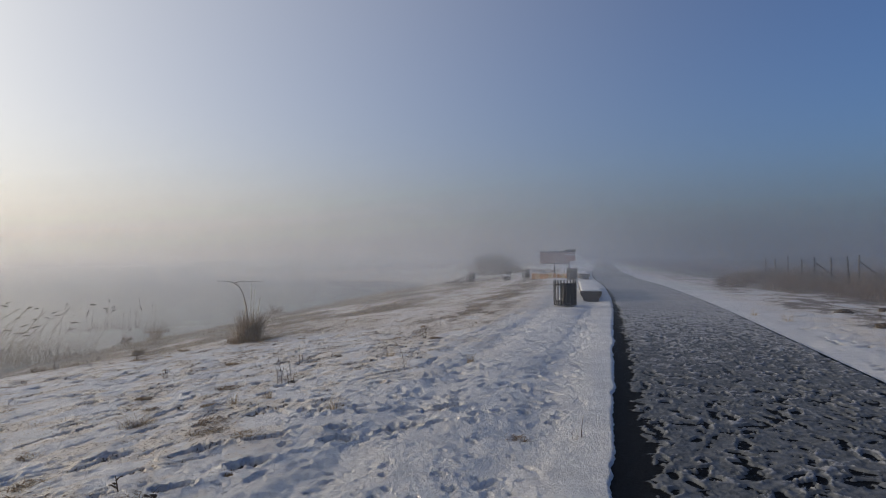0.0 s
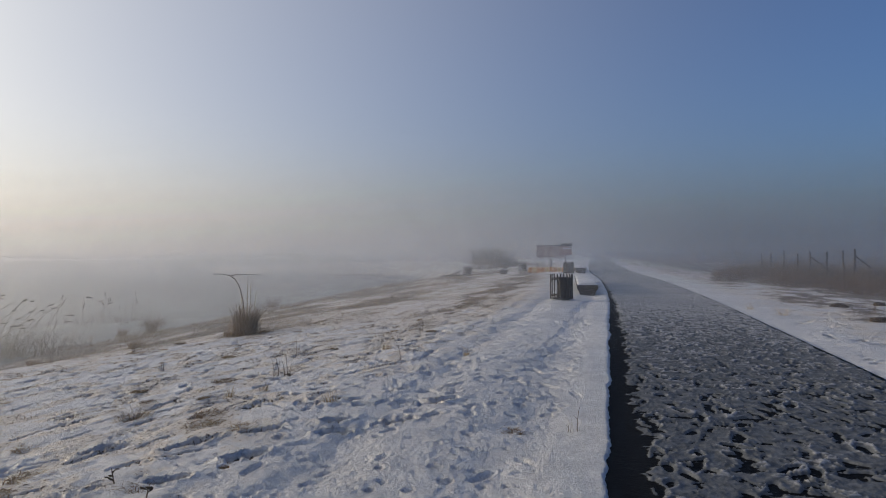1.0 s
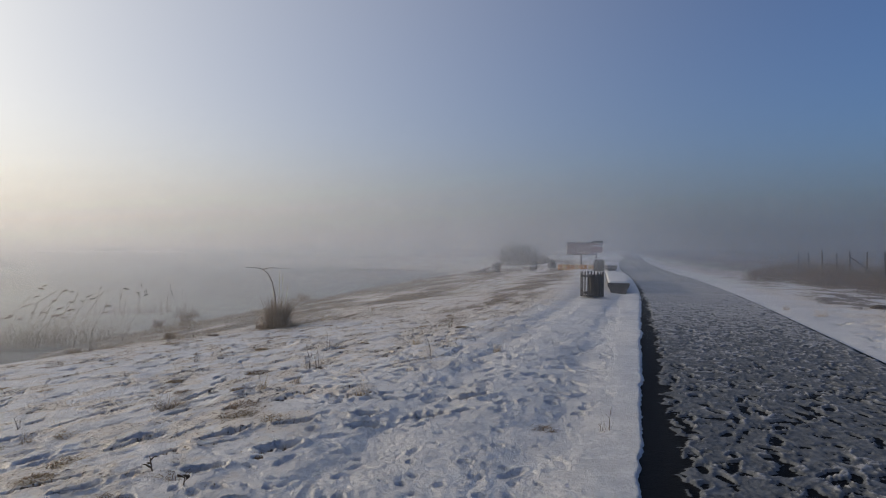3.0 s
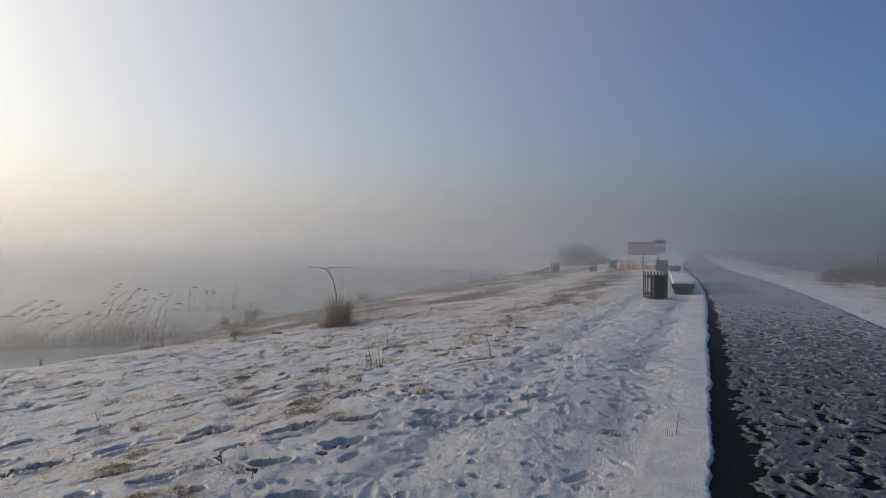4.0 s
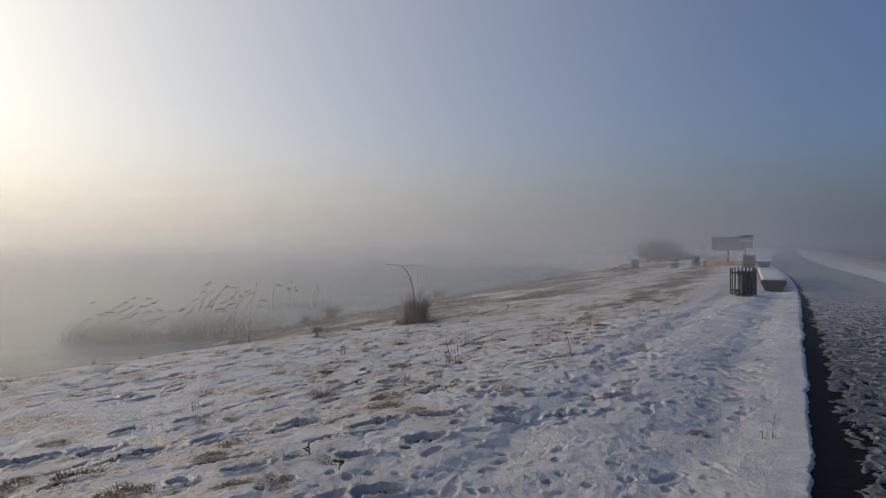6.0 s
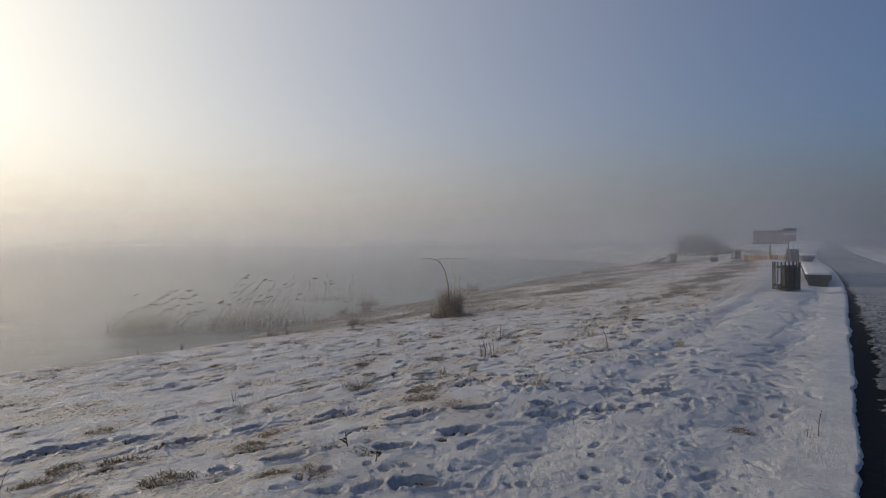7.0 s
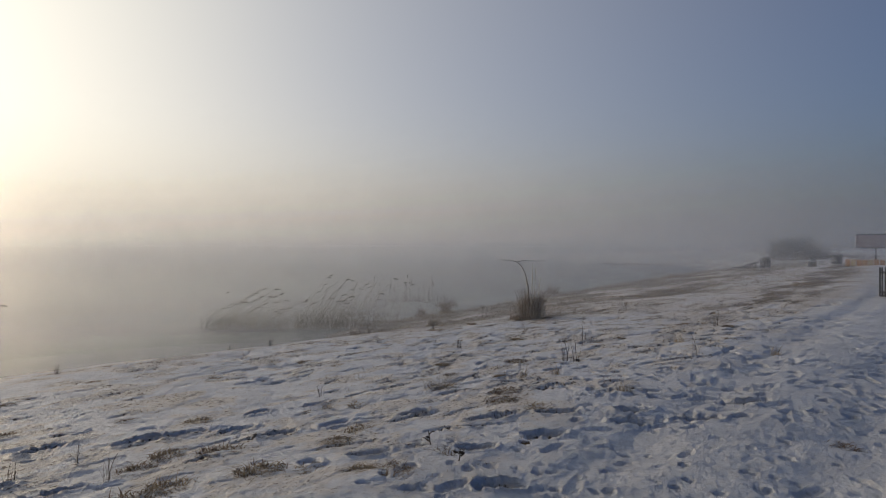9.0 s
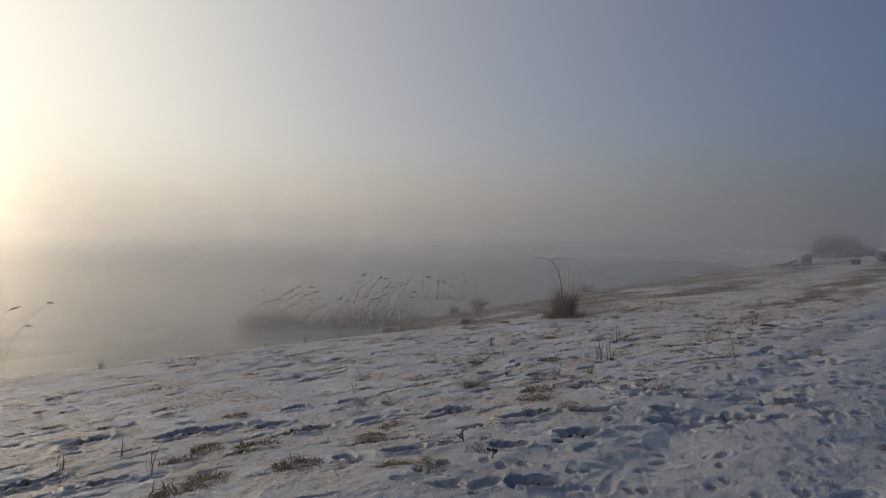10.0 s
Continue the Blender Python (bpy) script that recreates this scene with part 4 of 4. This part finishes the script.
def reed_clump(k, x, y, count, height, spread, bend, plumes, label, cattail=False, turn=0):
    """Stems blown over to one side, each with a plume or a brown cattail."""
    g = np.random.default_rng(600 + k)
    ob = thing("reed_clump", x, y, label, "reeds", "reeds by the lake", z=max(surface_at(x, y), LAKE_Z) - 0.02, turn=turn)
    mesh_part("foliage", blades(640 + k, count * (5 if cattail else 15), spread * 1.5, height * 0.6, 0.9, 0.005, (bend * 0.8, 0), 0.15, 4, stray=1.8), REED_LEAF, ob, "dry leaves and bent stems")
    V, F = [], []
    for j in range(count):
        bx, by = g.normal(0, spread * 0.75), g.normal(0, spread * 0.6)
        h = height * g.uniform(0.5, 1.05)
        b = bend * g.uniform(0.35, 1.6) * h
        line = [Vector((bx + b * f ** 1.8, by, h * (f - 0.18 * abs(bend) * f ** 3))) for f in (0, 0.2, 0.4, 0.6, 0.8, 1.0)]
        if j < plumes:
            stem = part("stem", tube_bm(line, 0.0045), REED_LEAF, ob)
            ln, th = (0.20, 0.022) if cattail else (g.uniform(0.15, 0.28), g.uniform(0.02, 0.034))
            axis = Vector((0.05, 0, 1)) if cattail else Vector((1.0, g.normal(0, 0.2), g.uniform(-0.1, 0.45)))
            axis.normalize()
            side, up = axis.cross(Vector((0, 1, 0.01))).normalized(), Vector((0, 1, 0))
            bm, rings = bmesh.new(), []
            for i, w in enumerate((0.2, 0.8, 1.0, 0.85, 0.55, 0.1)):
                c = line[-1] + axis * (ln * (i / 5 - 0.25)) - Vector((0, 0, 0.0 if cattail else 0.10 * ln * (i / 5) ** 2))
                rings.append([bm.verts.new(c + (side * math.cos(q * math.pi / 3) + up * math.sin(q * math.pi / 3)) * w * th * (1.0 if cattail else g.uniform(0.5, 1.3))) for q in range(6)])
            for p, q in zip(rings, rings[1:]):
                for i in range(6):
                    bm.faces.new((p[i], p[(i + 1) % 6], q[(i + 1) % 6], q[i]))
            bm.faces.new(rings[0][::-1])
            bm.faces.new(rings[-1])
            part("cattail" if cattail else "plume", bm, PLUME, stem, "dark brown head")
        else:
            s, r = len(V), 0.0045
            for i, c in enumerate(line):
                V += [(c.x - r, c.y, c.z), (c.x + r, c.y + r, c.z), (c.x, c.y - r, c.z + r)]
                if i:
                    for q in range(3):
                        F.append((s + 3 * i - 3 + q, s + 3 * i - 3 + (q + 1) % 3, s + 3 * i + (q + 1) % 3, s + 3 * i + q))
    mesh_part("bare_reed_growth", (V, F), REED_LEAF, ob, "bare stems without heads")
    return ob


tussock(*TUSSOCK_AT)


def small_tussock(k, x, y, height, width, label="small brown reed tussock at the water's edge"):
    ob = thing("small_tussock", x, y, label, "tussock", "tussocks along the shore", z=max(surface_at(x, y), LAKE_Z) - 0.02)
    mesh_part("crown", blades(700 + k, 170, width * 0.4, height, 0.5, 0.007, (0.15, 0.0), 0.05, 4), BROWN, ob)
    mesh_part("skirt", blades(730 + k, 200, width * 0.7, height * 0.5, 1.2, 0.007, (0.3, 0.0), 0.4, 4), REED, ob, "paler drooping blades")
    return ob


small_tussock(1, -18.3, 22.9, 0.8, 0.45)
small_tussock(2, -19.1, 22.2, 0.45, 0.35)
small_tussock(3, -20.4, 36.6, 0.8, 0.9, "dark brown grass clump behind the tussock")
small_tussock(4, -17.6, 50.5, 0.55, 1.2, "dark brown grass clump on the bank")
small_tussock(5, -14.1, 13.3, 0.32, 0.3, "stiff stubble of cut reeds in snow")
small_tussock(6, -12.1, 14.5, 0.3, 0.35, "stiff stubble of cut reeds in snow")
reed_clump(1, -21.9, 14.2, 34, 1.75, 0.7, 0.75, 18, "reeds blown far over, with dark plumes", turn=41)
reed_clump(2, -20.6, 15.3, 22, 1.35, 0.6, 0.8, 7, "reeds blown far over, with dark plumes", turn=41)
reed_clump(3, -19.3, 16.6, 34, 2.1, 0.75, 0.5, 18, "leaning pale reeds with dark plumes", turn=41)
reed_clump(4, -18.0, 17.6, 24, 1.9, 0.8, 0.35, 8, "leaning pale reeds with dark plumes", turn=41)
reed_clump(5, -24.0, 26.0, 14, 1.4, 0.8, 0.05, 8, "upright cattails standing in the ice", True, turn=41)
reed_clump(6, -23.0, 27.2, 12, 1.35, 0.6, 0.05, 6, "upright cattails standing in the ice", True, turn=41)
reed_clump(7, -19.6, 3.6, 26, 1.85, 0.8, 0.5, 11, "leaning pale reeds with dark plumes", turn=55)
reed_clump(8, -15.6, 19.0, 16, 0.8, 0.5, 0.2, 0, "short dry reeds without heads", turn=41)
reed_clump(9, -20.6, 25.9, 18, 0.75, 0.4, 0.1, 0, "short dry reeds without heads", turn=41)

# ---- far things in the mist ----


def bare_shrub(x, y, width, height, seed, label="bare dark shrub, a blurred shape in mist"):
    g = random.Random(seed)
    ob = thing("bare_shrub", x, y, label, "shrub", "far shrubs")
    V, F, TV, TF = [], [], [], []

    def limb(V, F, p, d, length, r, depth):
        q = p + d * length
        u = d.cross(Vector((0.3, 0.7, 0.2))).normalized()
        w = d.cross(u)
        s = len(V)
        for c, rr in ((p, r), (q, r * 0.65)):
            for k in range(4):
                a = k * math.pi / 2
                V.append(tuple(c + (u * math.cos(a) + w * math.sin(a)) * rr))
        for k in range(4):
            F.append((s + k, s + (k + 1) % 4, s + 4 + (k + 1) % 4, s + 4 + k))
        if depth:
            for _ in range(3 if depth > 1 else 4):
                n = (d + Vector((g.gauss(0, 0.55), g.gauss(0, 0.55), g.gauss(0.12, 0.4)))).normalized()
                limb(TV if depth < 3 else V, TF if depth < 3 else F, p + d * length * g.uniform(0.5, 1.0), n, length * g.uniform(0.55, 0.8), r * 0.55, depth - 1)

    for k in range(int(width * 20)):
        base = Vector((g.uniform(-0.5, 0.5) * width, g.gauss(0, 0.5), -0.05))
        dome = 0.2 + 0.8 * math.sqrt(max(0.0, 1 - (1.95 * base.x / width) ** 2))
        d = Vector((g.gauss(0, 0.6), g.gauss(0, 0.6), 0.9)).normalized()
        limb(V, F, base, d, height * dome * g.uniform(0.16, 0.34), 0.026, 4)
    mesh_part("branching", (V, F), TWIG, ob)
    mesh_part("crown", (TV, TF), TWIG, ob)
    return ob


bare_shrub(-15.9, 88.0, 5.2, 5.4, 5)
bare_shrub(-13.6, 88.5, 2.0, 2.6, 6)
bare_shrub(-12.9, 89.5, 1.0, 1.6, 8)


def reed_bank(x, y, length, height, seed, turn=0):
    ob = mesh_part("reed_bank", ([], []), BROWN)
    g = np.random.default_rng(seed)
    V, F = [], []
    for k in range(int(length * 16)):
        v, f = blades(int(g.integers(1 << 30)), 7, 0.35, height * g.uniform(0.5, 1.1), 0.8, 0.02, (0.2, 0), 0.2, 2)
        ox, oy, o = g.uniform(-0.5, 0.5) * length, g.normal(0, 0.9), len(V)
        k = 0.25 + 0.75 * abs(math.sin(2.1 * ox + seed) * math.sin(0.83 * ox + 2 * seed))
        V += [(a + ox, b + oy + 0.5 * math.sin(0.9 * ox), c * k) for a, b, c in v]
        F += [tuple(i + o for i in q) for q in f]
    ob.data.from_pydata(V, [], F)
    ob.matrix_basis = pose(x, y, LAKE_Z, 0, 0, turn)
    return tagged(ob, "low dark strip of dead reeds frozen into the lake", "reeds", "reed strips on the ice")


reed_bank(-37.0, 91.0, 9.5, 0.62, 1, 14)
reed_bank(-30.5, 91.0, 4.0, 0.45, 2, 10)
reed_bank(-58.0, 140.0, 8.0, 0.5, 3, 20)
reed_bank(-52.0, 138.0, 5.0, 0.4, 4, 20)
reed_bank(-70.0, 135.0, 6.0, 0.4, 5, 25)
reed_bank(-62.0, 185.0, 9.0, 0.6, 6, 15)
